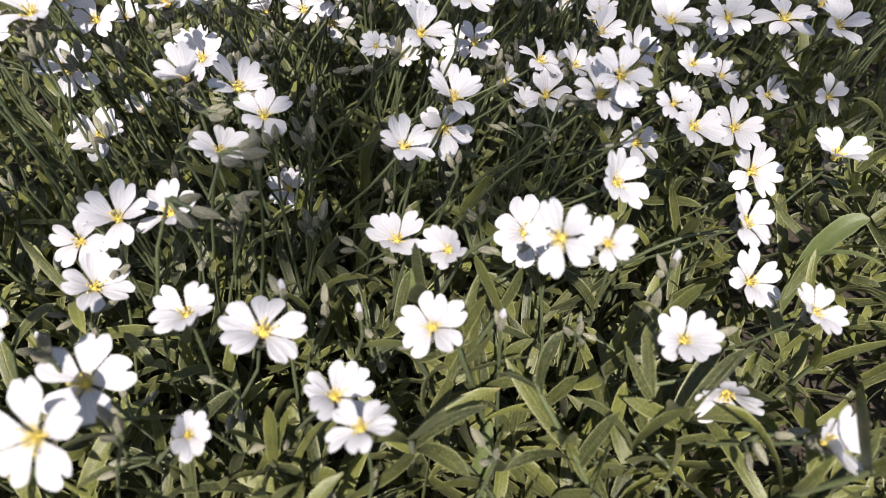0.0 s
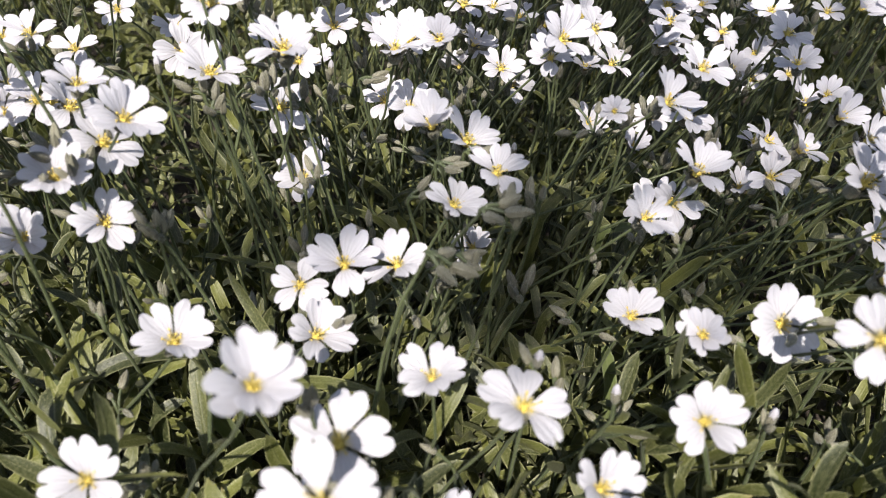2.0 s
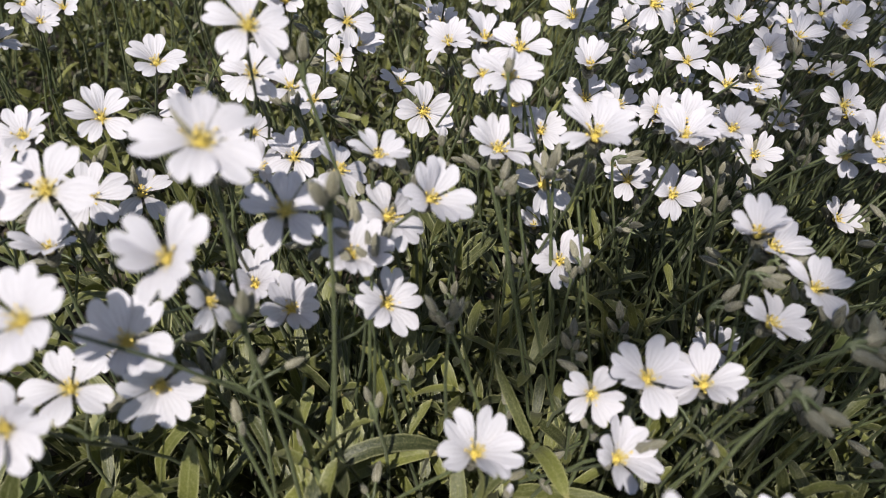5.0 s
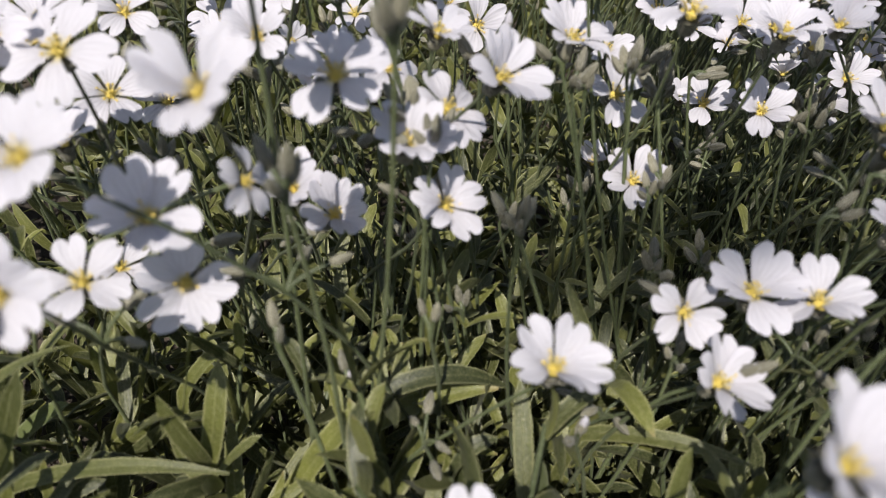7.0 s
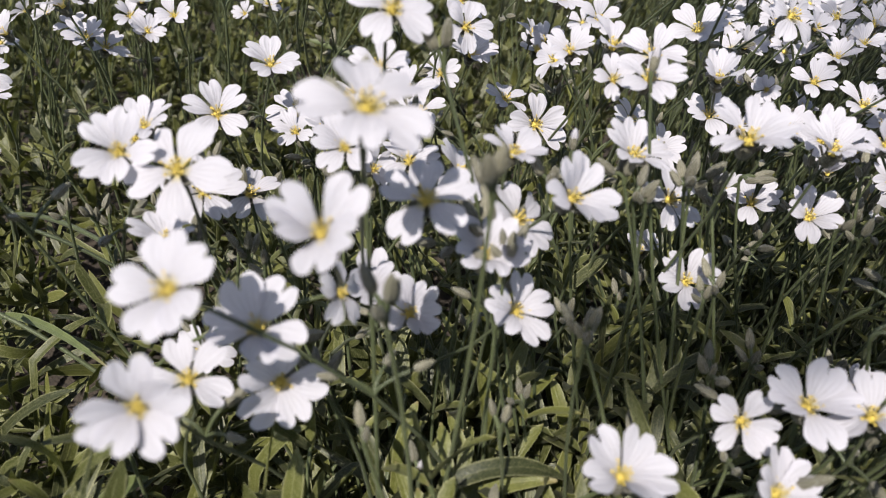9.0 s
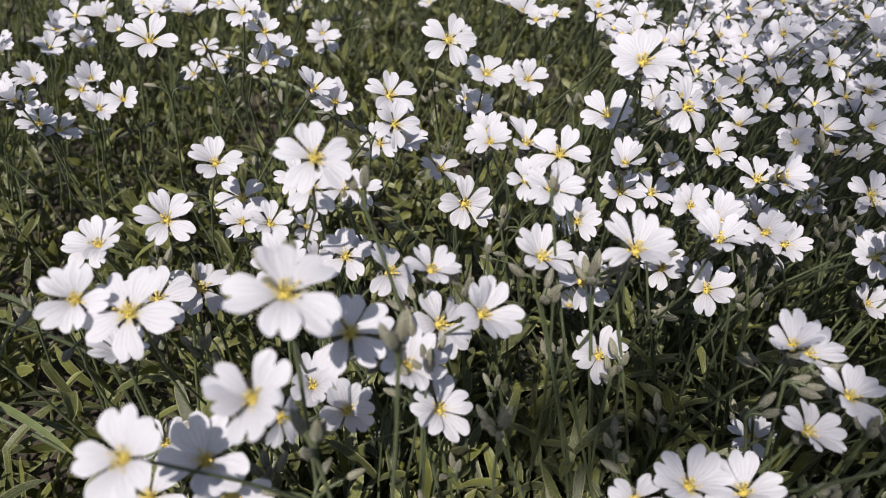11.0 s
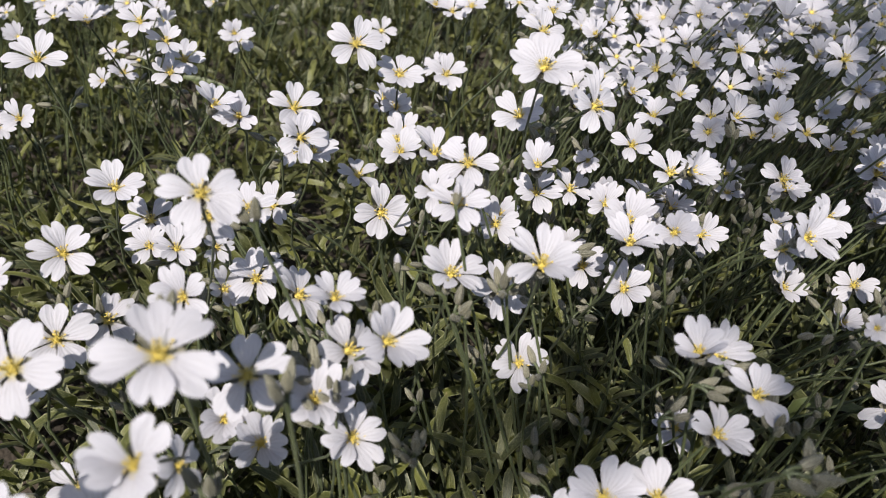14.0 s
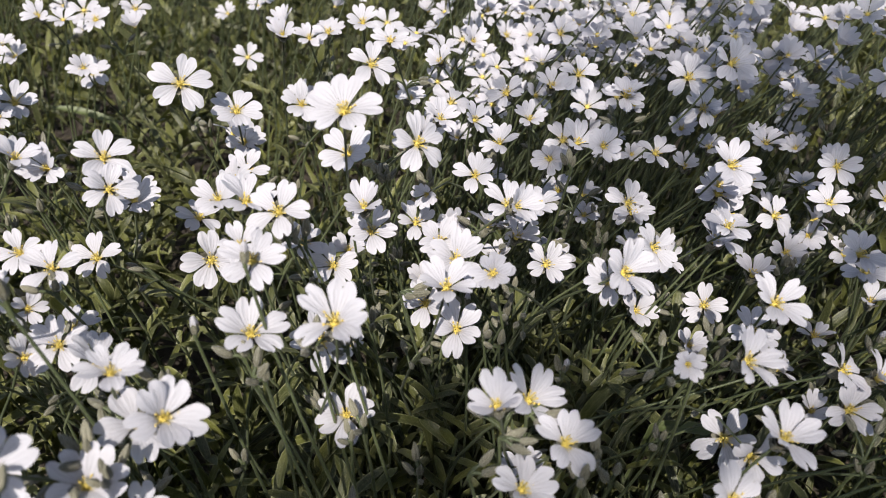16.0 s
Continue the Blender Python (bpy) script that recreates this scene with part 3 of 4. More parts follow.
bloom(-0.0413, 0.1037, 0.1438, 349, 22, 18, 10.4, "flat", 3)
bloom(-0.0603, 0.1107, 0.1415, 266, 10, 11, 9.0, "full")
bloom(-0.0746, 0.0904, 0.1433, 267, 26, 19, 10.5, "flat", 4)
bloom(-0.0714, 0.0713, 0.1536, 269, 43, 28, 10.7, "flat")
bloom(-0.0534, 0.0833, 0.1363, 308, 40, 62, 6.7, "funnel", 3)
bloom(-0.0051, 0.1821, 0.1459, 283, 78, 59, 9.2, "wide")
bloom(0.0408, 0.1684, 0.1688, 286, 36, 56, 8.9, "open", 3)
bloom(0.0562, 0.1711, 0.1590, 287, 39, 13, 6.6, "full")
bloom(0.0670, 0.1849, 0.1428, 308, 39, 4, 9.9, "full", 2)
bloom(0.0830, 0.1954, 0.1358, 290, 40, 66, 10.4, "full")
bloom(0.0916, 0.1937, 0.1204, 279, 32, 56, 11.1, "full", 4)
bloom(0.1057, 0.1754, 0.1384, 331, 13, 25, 10.3, "full")
bloom(0.0204, 0.2103, 0.1348, 261, 17, 46, 7.1, "cup", 2)
bloom(-0.0112, 0.1870, 0.1719, 330, 37, 29, 9.4, "full", 2)
bloom(-0.0854, 0.0828, 0.1648, 312, 25, 29, 10.7, "cup")
bloom(-0.1234, 0.0827, 0.1330, 283, 41, 33, 9.3, "full", 2)
bloom(-0.0391, 0.2119, 0.1778, 314, 39, 61, 10.7, "full", 4)
bloom(0.0759, 0.0888, 0.1284, 320, 41, 17, 9.1, "cup", 4)
bloom(-0.2196, 0.2161, 0.1660, 276, 42, 37, 8.8, "wide")
bloom(-0.2097, 0.1996, 0.1580, 327, 59, 53, 6.3, "wide", 3)
bloom(-0.2567, 0.2685, 0.1980, 307, 45, 20, 7.6, "wide", 2)
bloom(-0.3313, 0.3245, 0.1550, 280, 44, 21, 7.0, "full", 2)
bloom(-0.0959, 0.2343, 0.1441, 266, 38, 50, 10.0, "full")
bloom(-0.2251, 0.1291, 0.1559, 196, 5, 8, 9.4, "full", 3)
bloom(-0.1553, 0.2240, 0.1850, 284, 32, 71, 8.5, "full")
bloom(-0.3334, 0.2253, 0.1654, 300, 33, 57, 9.5, "full")
bloom(-0.3390, 0.2619, 0.1579, 314, 33, 41, 8.6, "cup", 4)
bloom(-0.1677, 0.2737, 0.1678, 288, 32, 58, 8.8, "wide", 4)
bloom(-0.0917, 0.2702, 0.1530, 277, 47, 30, 9.1, "funnel")
bloom(-0.0691, 0.2310, 0.1848, 314, 49, 55, 8.8, "cup")
bloom(-0.0015, 0.2598, 0.1329, 266, 36, 11, 9.1, "wide", 3)
bloom(0.0487, 0.2827, 0.1437, 303, 43, 43, 8.7, "open", 2)
bloom(0.0202, 0.2795, 0.1594, 305, 42, 46, 8.5, "open", 4)
bloom(-0.0013, 0.2762, 0.1686, 297, 35, 36, 9.1, "wide")
bloom(-0.1138, 0.2318, 0.1806, 279, 22, 34, 9.5, "cup")
bloom(-0.1319, 0.2109, 0.1903, 274, 37, 72, 9.6, "open", 2)
bloom(-0.0195, 0.3017, 0.1700, 285, 24, 63, 8.6, "open", 2)
bloom(-0.0589, 0.3394, 0.1799, 295, 27, 13, 8.8, "full")
bloom(-0.0971, 0.3082, 0.1833, 313, 24, 46, 8.3, "open")
bloom(-0.0953, 0.3701, 0.1873, 311, 51, 8, 8.9, "cup")
bloom(-0.1036, 0.2607, 0.1583, 315, 31, 21, 8.7, "wide", 3)
bloom(-0.1140, 0.2392, 0.1673, 288, 26, 59, 9.5, "wide")
bloom(-0.1363, 0.2359, 0.1634, 333, 35, 9, 8.4, "wide", 3)
bloom(-0.0291, 0.2295, 0.1752, 309, 45, 19, 8.4, "wide")
bloom(-0.1761, 0.2947, 0.1689, 276, 48, 39, 8.4, "full")
bloom(-0.1677, 0.3284, 0.2005, 288, 41, 7, 8.7, "cup")
bloom(-0.1571, 0.3564, 0.1932, 297, 21, 15, 8.3, "open", 3)
bloom(-0.1189, 0.2724, 0.2102, 311, 44, 64, 8.6, "open")
bloom(-0.1873, 0.2313, 0.1779, 311, 33, 53, 9.1, "full", 4)
bloom(-0.1954, 0.1981, 0.1529, 295, 21, 21, 8.5, "open", 4)
bloom(-0.0580, 0.2510, 0.1516, 290, 41, 56, 9.3, "full")
bloom(-0.0561, 0.3804, 0.1893, 288, 43, 11, 8.8, "open", 2)
bloom(-0.0401, 0.3997, 0.1843, 298, 35, 23, 8.5, "open")
bloom(-0.0817, 0.4019, 0.1805, 312, 37, 37, 8.9, "full")
bloom(-0.0263, 0.3709, 0.2010, 285, 22, 13, 8.3, "full")
bloom(-0.0021, 0.3867, 0.1859, 330, 39, 60, 9.1, "full", 3)
bloom(0.0435, 0.3845, 0.1846, 310, 46, 47, 8.2, "full")
bloom(0.0716, 0.4138, 0.1678, 307, 36, 14, 8.8, "full")
bloom(-0.1372, 0.3399, 0.2031, 290, 34, 28, 8.6, "full", 3)
bloom(-0.0906, 0.3986, 0.1932, 272, 36, 66, 8.6, "cup")
bloom(-0.2750, 0.3723, 0.1898, 263, 31, 39, 9.3, "open", 4)
bloom(-0.2976, 0.3633, 0.1934, 270, 37, 61, 8.8, "full", 3)
bloom(-0.2738, 0.4058, 0.1854, 320, 30, 55, 8.9, "open", 2)
bloom(-0.0607, 0.2021, 0.1086, 256, 45, 29, 9.3, "full", 4)
bloom(0.0410, 0.1838, 0.1576, 330, 25, 1, 8.9, "wide", 3)
bloom(0.0515, 0.1869, 0.1364, 322, 53, 66, 9.0, "open")
bloom(0.0417, 0.2101, 0.1608, 297, 35, 40, 8.7, "cup", 4)
bloom(0.0566, 0.1898, 0.1729, 290, 28, 57, 9.0, "wide")
bloom(0.0847, 0.2267, 0.1572, 268, 43, 11, 9.0, "full", 4)
bloom(0.0037, 0.2270, 0.1495, 289, 31, 41, 9.2, "wide")
bloom(0.1403, 0.3024, 0.1004, 330, 38, 15, 8.5, "full", 4)
bloom(0.0236, 0.2102, 0.1514, 340, 41, 38, 8.7, "open", 2)
bloom(0.0341, 0.2108, 0.1489, 345, 45, 52, 9.5, "full")
bloom(0.0534, 0.2144, 0.1521, 303, 43, 53, 9.2, "full")
bloom(-0.1055, 0.2955, 0.1759, 314, 44, 9, 8.5, "cup", 4)
bloom(-0.1260, 0.2349, 0.1562, 266, 38, 32, 9.1, "wide", 3)
bloom(-0.0918, 0.2357, 0.1681, 294, 43, 43, 8.4, "full", 2)
bloom(-0.2103, 0.2702, 0.1578, 276, 45, 42, 9.2, "wide", 2)
bloom(-0.0839, 0.2701, 0.1734, 273, 42, 32, 8.7, "wide")
bloom(-0.3302, 0.2538, 0.1619, 320, 30, 56, 8.3, "full")
bloom(-0.1899, 0.1686, 0.1902, 289, 43, 16, 8.4, "open", 2)
bloom(-0.2443, 0.1498, 0.1725, 288, 24, 49, 9.1, "full")
bloom(-0.1513, 0.1550, 0.1652, 346, 45, 11, 10.1, "open")
bloom(-0.0719, 0.2515, 0.1731, 302, 29, 58, 9.3, "open", 4)
bloom(-0.1837, 0.3010, 0.1687, 48, 19, 5, 8.7, "full")
bloom(-0.0197, 0.2565, 0.1534, 318, 25, 68, 8.5, "wide")
bloom(-0.0251, 0.2572, 0.1303, 296, 43, 45, 9.1, "cup")
bloom(0.0029, 0.2772, 0.1602, 314, 38, 17, 9.0, "open")
bloom(-0.3508, 0.2070, 0.1693, 248, 29, 23, 8.4, "full", 2)
bloom(-0.3292, 0.2139, 0.1797, 233, 25, 4, 9.1, "cup")
bloom(-0.3428, 0.2370, 0.1780, 294, 39, 67, 8.7, "cup", 4)
bloom(-0.3458, 0.1907, 0.1603, 327, 48, 22, 8.8, "open")
bloom(-0.3349, 0.2586, 0.1724, 308, 32, 54, 8.9, "cup", 2)
bloom(-0.3693, 0.2292, 0.1846, 289, 21, 30, 9.5, "cup")
bloom(-0.2301, 0.1963, 0.1573, 281, 38, 44, 8.3, "full", 2)
bloom(-0.2475, 0.1058, 0.1783, 293, 30, 41, 9.2, "full", 3)
bloom(-0.3161, 0.3197, 0.1617, 330, 29, 0, 8.4, "full")
bloom(-0.2628, 0.2765, 0.1823, 299, 40, 2, 8.5, "wide", 3)
bloom(-0.2138, 0.2201, 0.1963, 3, 32, 20, 8.4, "full")
bloom(-0.4226, 0.3383, 0.1637, 299, 30, 8, 8.7, "full")
bloom(-0.3920, 0.3213, 0.1666, 313, 46, 32, 8.2, "full")
bloom(-0.3513, 0.2691, 0.1625, 314, 37, 66, 8.5, "full")
bloom(-0.3054, 0.2412, 0.1738, 279, 43, 41, 8.2, "full")
bloom(-0.2637, 0.2658, 0.2052, 297, 37, 15, 8.3, "wide", 2)
bloom(-0.3061, 0.2924, 0.1948, 293, 28, 56, 8.7, "cup", 4)
bloom(-0.3329, 0.2325, 0.1602, 340, 33, 26, 9.6, "wide")
bloom(-0.2156, 0.1884, 0.1636, 320, 35, 6, 8.3, "wide")
bloom(-0.1619, 0.3244, 0.1728, 291, 42, 11, 9.6, "broad", 4)
bloom(-0.1659, 0.3564, 0.1904, 285, 31, 23, 8.3, "wide")
bloom(-0.1651, 0.2585, 0.1722, 233, 47, 44, 8.9, "open")
bloom(-0.1306, 0.1863, 0.1911, 301, 28, 64, 9.3, "wide", 4)
bloom(-0.1277, 0.2583, 0.1462, 281, 28, 51, 8.5, "cup")
bloom(-0.0538, 0.3057, 0.1715, 286, 37, 51, 8.9, "open")
bloom(-0.0412, 0.2190, 0.1694, 273, 39, 57, 8.6, "full")
bloom(-0.2580, 0.1605, 0.1635, 286, 42, 28, 8.8, "open", 3)
bloom(-0.1924, 0.1547, 0.1751, 289, 44, 26, 9.3, "full")
bloom(-0.2219, 0.1321, 0.1230, 321, 28, 41, 8.4, "open", 4)
bloom(-0.2207, 0.1163, 0.1835, 306, 43, 58, 9.1, "wide", 4)
bloom(-0.1877, 0.1824, 0.1613, 294, 38, 10, 9.0, "wide")
bloom(-0.1833, 0.3107, 0.1605, 307, 31, 47, 10.0, "broad")
bloom(0.1022, 0.2255, 0.1567, 276, 21, 15, 10.2, "flat")
bloom(0.1123, 0.2122, 0.1604, 294, 31, 44, 10.1, "full")
bloom(-0.0011, 0.2596, 0.1609, 332, 14, 19, 9.6, "broad")
bloom(0.0366, 0.1725, 0.1606, 326, 33, 1, 11.5, "full")
bloom(0.0876, 0.2416, 0.1490, 263, 70, 46, 9.4, "funnel")

# the stems in bud
budding(-0.0435, 0.1638, 0.1254, 5, 1.2)
budding(-0.1457, 0.1111, 0.1979, 4, 1.1, foot=(-0.166, 0.132, 0.03))
budding(-0.1643, 0.1040, 0.1461, 2, 1.0)
budding(-0.1305, 0.1386, 0.1558, 5, 1.0)
budding(-0.0560, 0.1462, 0.1465, 3, 0.9)
budding(-0.1689, 0.1530, 0.2036, 2, 1.2)
budding(-0.1297, 0.1802, 0.2005, 1, 1.25, True)
budding(-0.1306, 0.1730, 0.1770, 2, 1)
budding(-0.1071, 0.1756, 0.1484, 3, 0.9)
budding(-0.1512, 0.1576, 0.1653, 3, 1.1)
budding(-0.1595, 0.1209, 0.1228, 2, 0.9, True)
budding(-0.0412, 0.1654, 0.1547, 3, 1.1)
budding(-0.1303, 0.1364, 0.1570, 5, 1.05)
budding(-0.1541, 0.1420, 0.1736, 4, 1.1)
budding(-0.1901, 0.1906, 0.1772, 3, 1.1)
budding(-0.1440, 0.1761, 0.1806, 1, 1.0, True)
budding(-0.1595, 0.1028, 0.1772, 4, 1.0)
budding(-0.1248, 0.1696, 0.1738, 3, 1.0)
budding(-0.2322, 0.1700, 0.1565, 3, 1)
budding(-0.2359, 0.1608, 0.1647, 4, 1)
budding(-0.0707, 0.2089, 0.1553, 2, 1)
budding(-0.0794, 0.0908, 0.1560, 3, 1.1)
budding(-0.0487, 0.1609, 0.1588, 3, 1.0)
budding(-0.0392, 0.1155, 0.1479, 2, 1.0, True)
budding(0.0103, 0.1162, 0.1381, 3, 1.0, True)
budding(0.0310, 0.1291, 0.1202, 4, 0.9)
budding(0.0088, 0.0918, 0.1203, 3, 1.0)
budding(-0.0220, 0.1136, 0.1388, 1, 1.0, True)
budding(-0.0465, 0.1385, 0.1673, 3, 1.1)
budding(-0.1097, 0.1886, 0.1680, 4, 1.1)
budding(-0.0222, 0.1790, 0.1266, 3, 0.9)
budding(-0.0580, 0.1750, 0.1620, 3, 1.2, lean=1.1, nod=0.4)
budding(-0.0710, 0.1610, 0.1570, 2, 1.2, lean=0.9, nod=0.7)
budding(-0.0640, 0.1650, 0.1630, 3, 1.1, lean=1.2, nod=0.3)
budding(-0.0570, 0.1490, 0.1455, 4, 1.1, lean=1.4, nod=0.1)
budding(-0.0600, 0.1250, 0.1600, 5, 1.15, foot=(-0.080, 0.120, 0.03), lean=0.9, nod=-0.35)
budding(-0.0500, 0.1370, 0.1680, 3, 1.2, lean=1.2, nod=0.2)
budding(-0.1160, 0.1470, 0.1220, 3, 1.0)
budding(-0.0850, 0.1300, 0.1400, 2, 1.1, lean=0.8)
budding(-0.1390, 0.1760, 0.1330, 4, 0.9)
budding(-0.1140, 0.1830, 0.1740, 3, 1.1, lean=0.5)
budding(-0.1260, 0.1690, 0.1740, 3, 1.1, lean=0.4)
budding(-0.0980, 0.2230, 0.1580, 3, 1.1, lean=1.0, nod=0.3)
budding(-0.0800, 0.2970, 0.1680, 4, 1.2)
budding(-0.0550, 0.2760, 0.1440, 3, 1.1, lean=1.2, nod=0.3)
budding(-0.1280, 0.2120, 0.1190, 2, 1.0)

# leaves and runners that stand out of the carpet
long_leaf((0.0075, 0.1129, 0.0750), (0.0045, 0.1331, 0.1180), 4.6, 3.0, "leaf")
long_leaf((0.0298, 0.1160, 0.0850), (0.0147, 0.1137, 0.1120), 4.2, 3.0, "leaf")
long_leaf((-0.0944, 0.0948, 0.0950), (-0.0826, 0.1151, 0.1050), 5.0, 4.0, "leaf")
long_leaf((0.1062, 0.1687, 0.1080), (0.1188, 0.1684, 0.1220), 6.0, 4.0, "grass")
long_leaf((0.1087, 0.1707, 0.1050), (0.0964, 0.1568, 0.1000), 3.4, 2.0, "leaf")
long_leaf((0.1069, 0.1682, 0.1080), (0.1180, 0.1526, 0.1180), 1.6, 3.0, "grass")
long_leaf((0.0340, 0.1184, 0.1000), (0.0620, 0.1158, 0.1150), 1.3, 2.0, "stalk")
long_leaf((0.0369, 0.1179, 0.1000), (0.0564, 0.0975, 0.0950), 1.4, 2.0, "stalk")
long_leaf((0.0515, 0.0970, 0.0950), (0.0332, 0.1022, 0.0900), 1.4, 1.0, "stalk")
long_leaf((0.0098, 0.1884, 0.1000), (-0.0070, 0.1869, 0.1120), 4.2, 2.0, "leaf")
long_leaf((-0.0142, 0.1640, 0.0900), (-0.0183, 0.1668, 0.1050), 4.2, 1.0, "grass")
long_leaf((-0.0504, 0.2002, 0.0900), (-0.0550, 0.2099, 0.1000), 3.6, 1.0, "leaf")
long_leaf((0.0044, 0.0994, 0.0850), (0.0081, 0.1092, 0.1050), 4.8, 2.0, "grass")
long_leaf((-0.0352, 0.1860, 0.0950), (-0.0254, 0.1906, 0.1000), 3.2, 2.0, "leaf")
long_leaf((0.0521, 0.1775, 0.0950), (0.0834, 0.1770, 0.1100), 1.4, 4.0, "stalk")
long_leaf((0.0724, 0.1144, 0.0950), (0.0860, 0.1071, 0.1000), 1.3, 2.0, "stalk")
long_leaf((0.0088, 0.1325, 0.0950), (0.0203, 0.1340, 0.1080), 3.6, 2.0, "leaf")
long_leaf((-0.0401, 0.1613, 0.0900), (-0.0461, 0.1667, 0.1050), 3.8, 2.0, "leaf")
long_leaf((0.0403, 0.1368, 0.0900), (0.0590, 0.1455, 0.1050), 4.0, 2.0, "leaf")
long_leaf((-0.1714, 0.1128, 0.0850), (-0.1524, 0.1215, 0.1150), 5.2, 4.0, "leaf")
long_leaf((-0.1537, 0.1250, 0.1120), (-0.1295, 0.1429, 0.1050), 4.4, 5.0, "leaf")
long_leaf((-0.2289, 0.0906, 0.0900), (-0.1771, 0.1007, 0.1050), 3.4, 5.0, "leaf")
long_leaf((-0.1175, 0.1273, 0.0900), (-0.1203, 0.1216, 0.1100), 4.6, 1.0, "grass")
long_leaf((-0.1119, 0.1391, 0.1000), (-0.0776, 0.1330, 0.1100), 3.6, 3.0, "leaf")
long_leaf((-0.1504, 0.1944, 0.1000), (-0.1485, 0.1775, 0.0900), 3.2, 1.0, "leaf")
long_leaf((-0.1729, 0.1428, 0.1000), (-0.1707, 0.1494, 0.1100), 3.4, 1.0, "leaf")
long_leaf((-0.2052, 0.1244, 0.0950), (-0.1927, 0.1306, 0.1100), 3.6, 3.0, "leaf")
long_leaf((-0.1648, 0.1340, 0.0850), (-0.1311, 0.1389, 0.1080), 5.2, 4.0, "leaf")
long_leaf((-0.2451, 0.1113, 0.0800), (-0.2288, 0.1127, 0.0950), 5.0, 1.0, "grass")
long_leaf((-0.1722, 0.1703, 0.1000), (-0.1690, 0.1752, 0.1150), 3.4, 1.0, "leaf")
long_leaf((-0.1295, 0.2073, 0.0950), (-0.1153, 0.2072, 0.1150), 3.4, 2.0, "leaf")
long_leaf((-0.3241, 0.1543, 0.0900), (-0.2531, 0.1297, 0.1100), 2.6, 5.0, "grass")
long_leaf((-0.3613, 0.1970, 0.1000), (-0.2882, 0.1735, 0.1150), 2.2, 4.0, "stalk")
long_leaf((-0.2841, 0.1323, 0.1000), (-0.2779, 0.1518, 0.1050), 3.0, 2.0, "leaf")
long_leaf((-0.2800, 0.1154, 0.0900), (-0.2597, 0.1233, 0.1050), 3.2, 2.0, "leaf")
long_leaf((-0.0145, 0.2341, 0.1000), (-0.0343, 0.2365, 0.1150), 4.6, 1.0, "leaf")
long_leaf((-0.0157, 0.2321, 0.1000), (0.0067, 0.2255, 0.1050), 4.0, 2.0, "grass")
long_leaf((-0.3342, 0.4517, 0.1000), (-0.3708, 0.4464, 0.1100), 5.0, 2.0, "grass")
long_leaf((-0.0953, 0.2225, 0.1000), (-0.1143, 0.2092, 0.1150), 3.0, 2.0, "leaf")
long_leaf((-0.0392, 0.2360, 0.1000), (-0.0261, 0.2409, 0.1150), 4.4, 2.0, "leaf")
long_leaf((-0.3098, 0.5567, 0.1100), (-0.2663, 0.4944, 0.1000), 4.6, 2.0, "leaf")
long_leaf((-0.2640, 0.1437, 0.0850), (-0.3048, 0.1339, 0.1150), 1.6, 3.0, "stalk")
long_leaf((-0.2792, 0.1758, 0.1000), (-0.3100, 0.1602, 0.1250), 1.6, 3.0, "stalk")

# ---------------------------------------------------------------- ground and foliage


def ground_shape():
    """A sheet of soil that is fine and uneven under the plants and runs out flat to the horizon."""
    def line(a, b, n, far):
        inner = np.linspace(a, b, n)
        out = np.geomspace(0.05, far, 12)
        return np.concatenate([a - out[::-1], inner, b + out])
    xs, ys = line(-0.9, 0.7, 70, 400.0), line(-0.2, 1.4, 70, 400.0)
    x, y = np.meshgrid(xs, ys)
    near = np.clip(1.5 - np.hypot(x + 0.1, y - 0.4), 0, 1)
    z = near * (0.006 * np.sin(61 * x + 3 * np.sin(37 * y)) * np.sin(53 * y + 2 * np.sin(41 * x)) + 0.003 * np.sin(170 * x + 90 * y)) - 0.004
    p = np.stack([x, y, z], -1).reshape(-1, 3)
    return p, grid_faces(len(xs), len(ys)), np.stack([x, y], -1).reshape(-1, 2)


ground = tagged(new("ground", mesh_of("ground", ground_shape(), SOIL)), "dark crumbly garden soil under the flower carpet", "ground", kind="structure")


def shoot_parts(rng, n_pairs, height, leaf_n):
    """A leafy shoot standing at the origin: its stalk, and its leaves in crossed pairs."""
    leaves = []
    lean = (rng.uniform(-0.25, 0.25), rng.uniform(-0.25, 0.25))
    line = curve_points((0, 0, 0), (0, 0, 0.5 * height), (lean[0] * height, lean[1] * height, height), 5)
    for k in range(n_pairs):
        s = 0.28 + 0.72 * (k + 0.5) / n_pairs
        at = line[min(4, int(round(s * 4)))] * 0.5 + 0.5 * np.array([np.interp(s, np.linspace(0, 1, 5), line[:, i]) for i in range(3)])
        turn = 90 * (k % 2) + rng.uniform(-25, 25)
        length = rng.uniform(0.015, 0.029) * (1.15 - 0.4 * s)
        rise = 34 + 42 * s ** 1.3 + rng.uniform(-16, 16)
        for flip in (0, 180):
            b = blade_shape(length * rng.uniform(0.85, 1.15), rng.uniform(0.0023, 0.0043), rise + rng.uniform(-10, 10), rng.uniform(-80, 40), rng.uniform(0.12, 0.6), leaf_n, twist=rng.uniform(-75, 75))
            leaves.append(moved(b, pose(*at, 0, 0, turn + flip + rng.uniform(-12, 12)) @ pose(0, 0, 0, rng.uniform(-42, 42), 0, 0)))
    return tube_shape(line, np.linspace(0.0009, 0.0006, 5), 5), leaves


rng = random.Random(5)
KINDS = [shoot_parts(rng, rng.choice((7, 8)), rng.uniform(0.065, 0.085), 7) for _ in range(14)]
FAR_KINDS = [joined(shoot_parts(rng, 5, rng.uniform(0.065, 0.08), 4)[1]) for _ in range(10)]
NEAR_KINDS = [joined(k[1]) for k in KINDS]


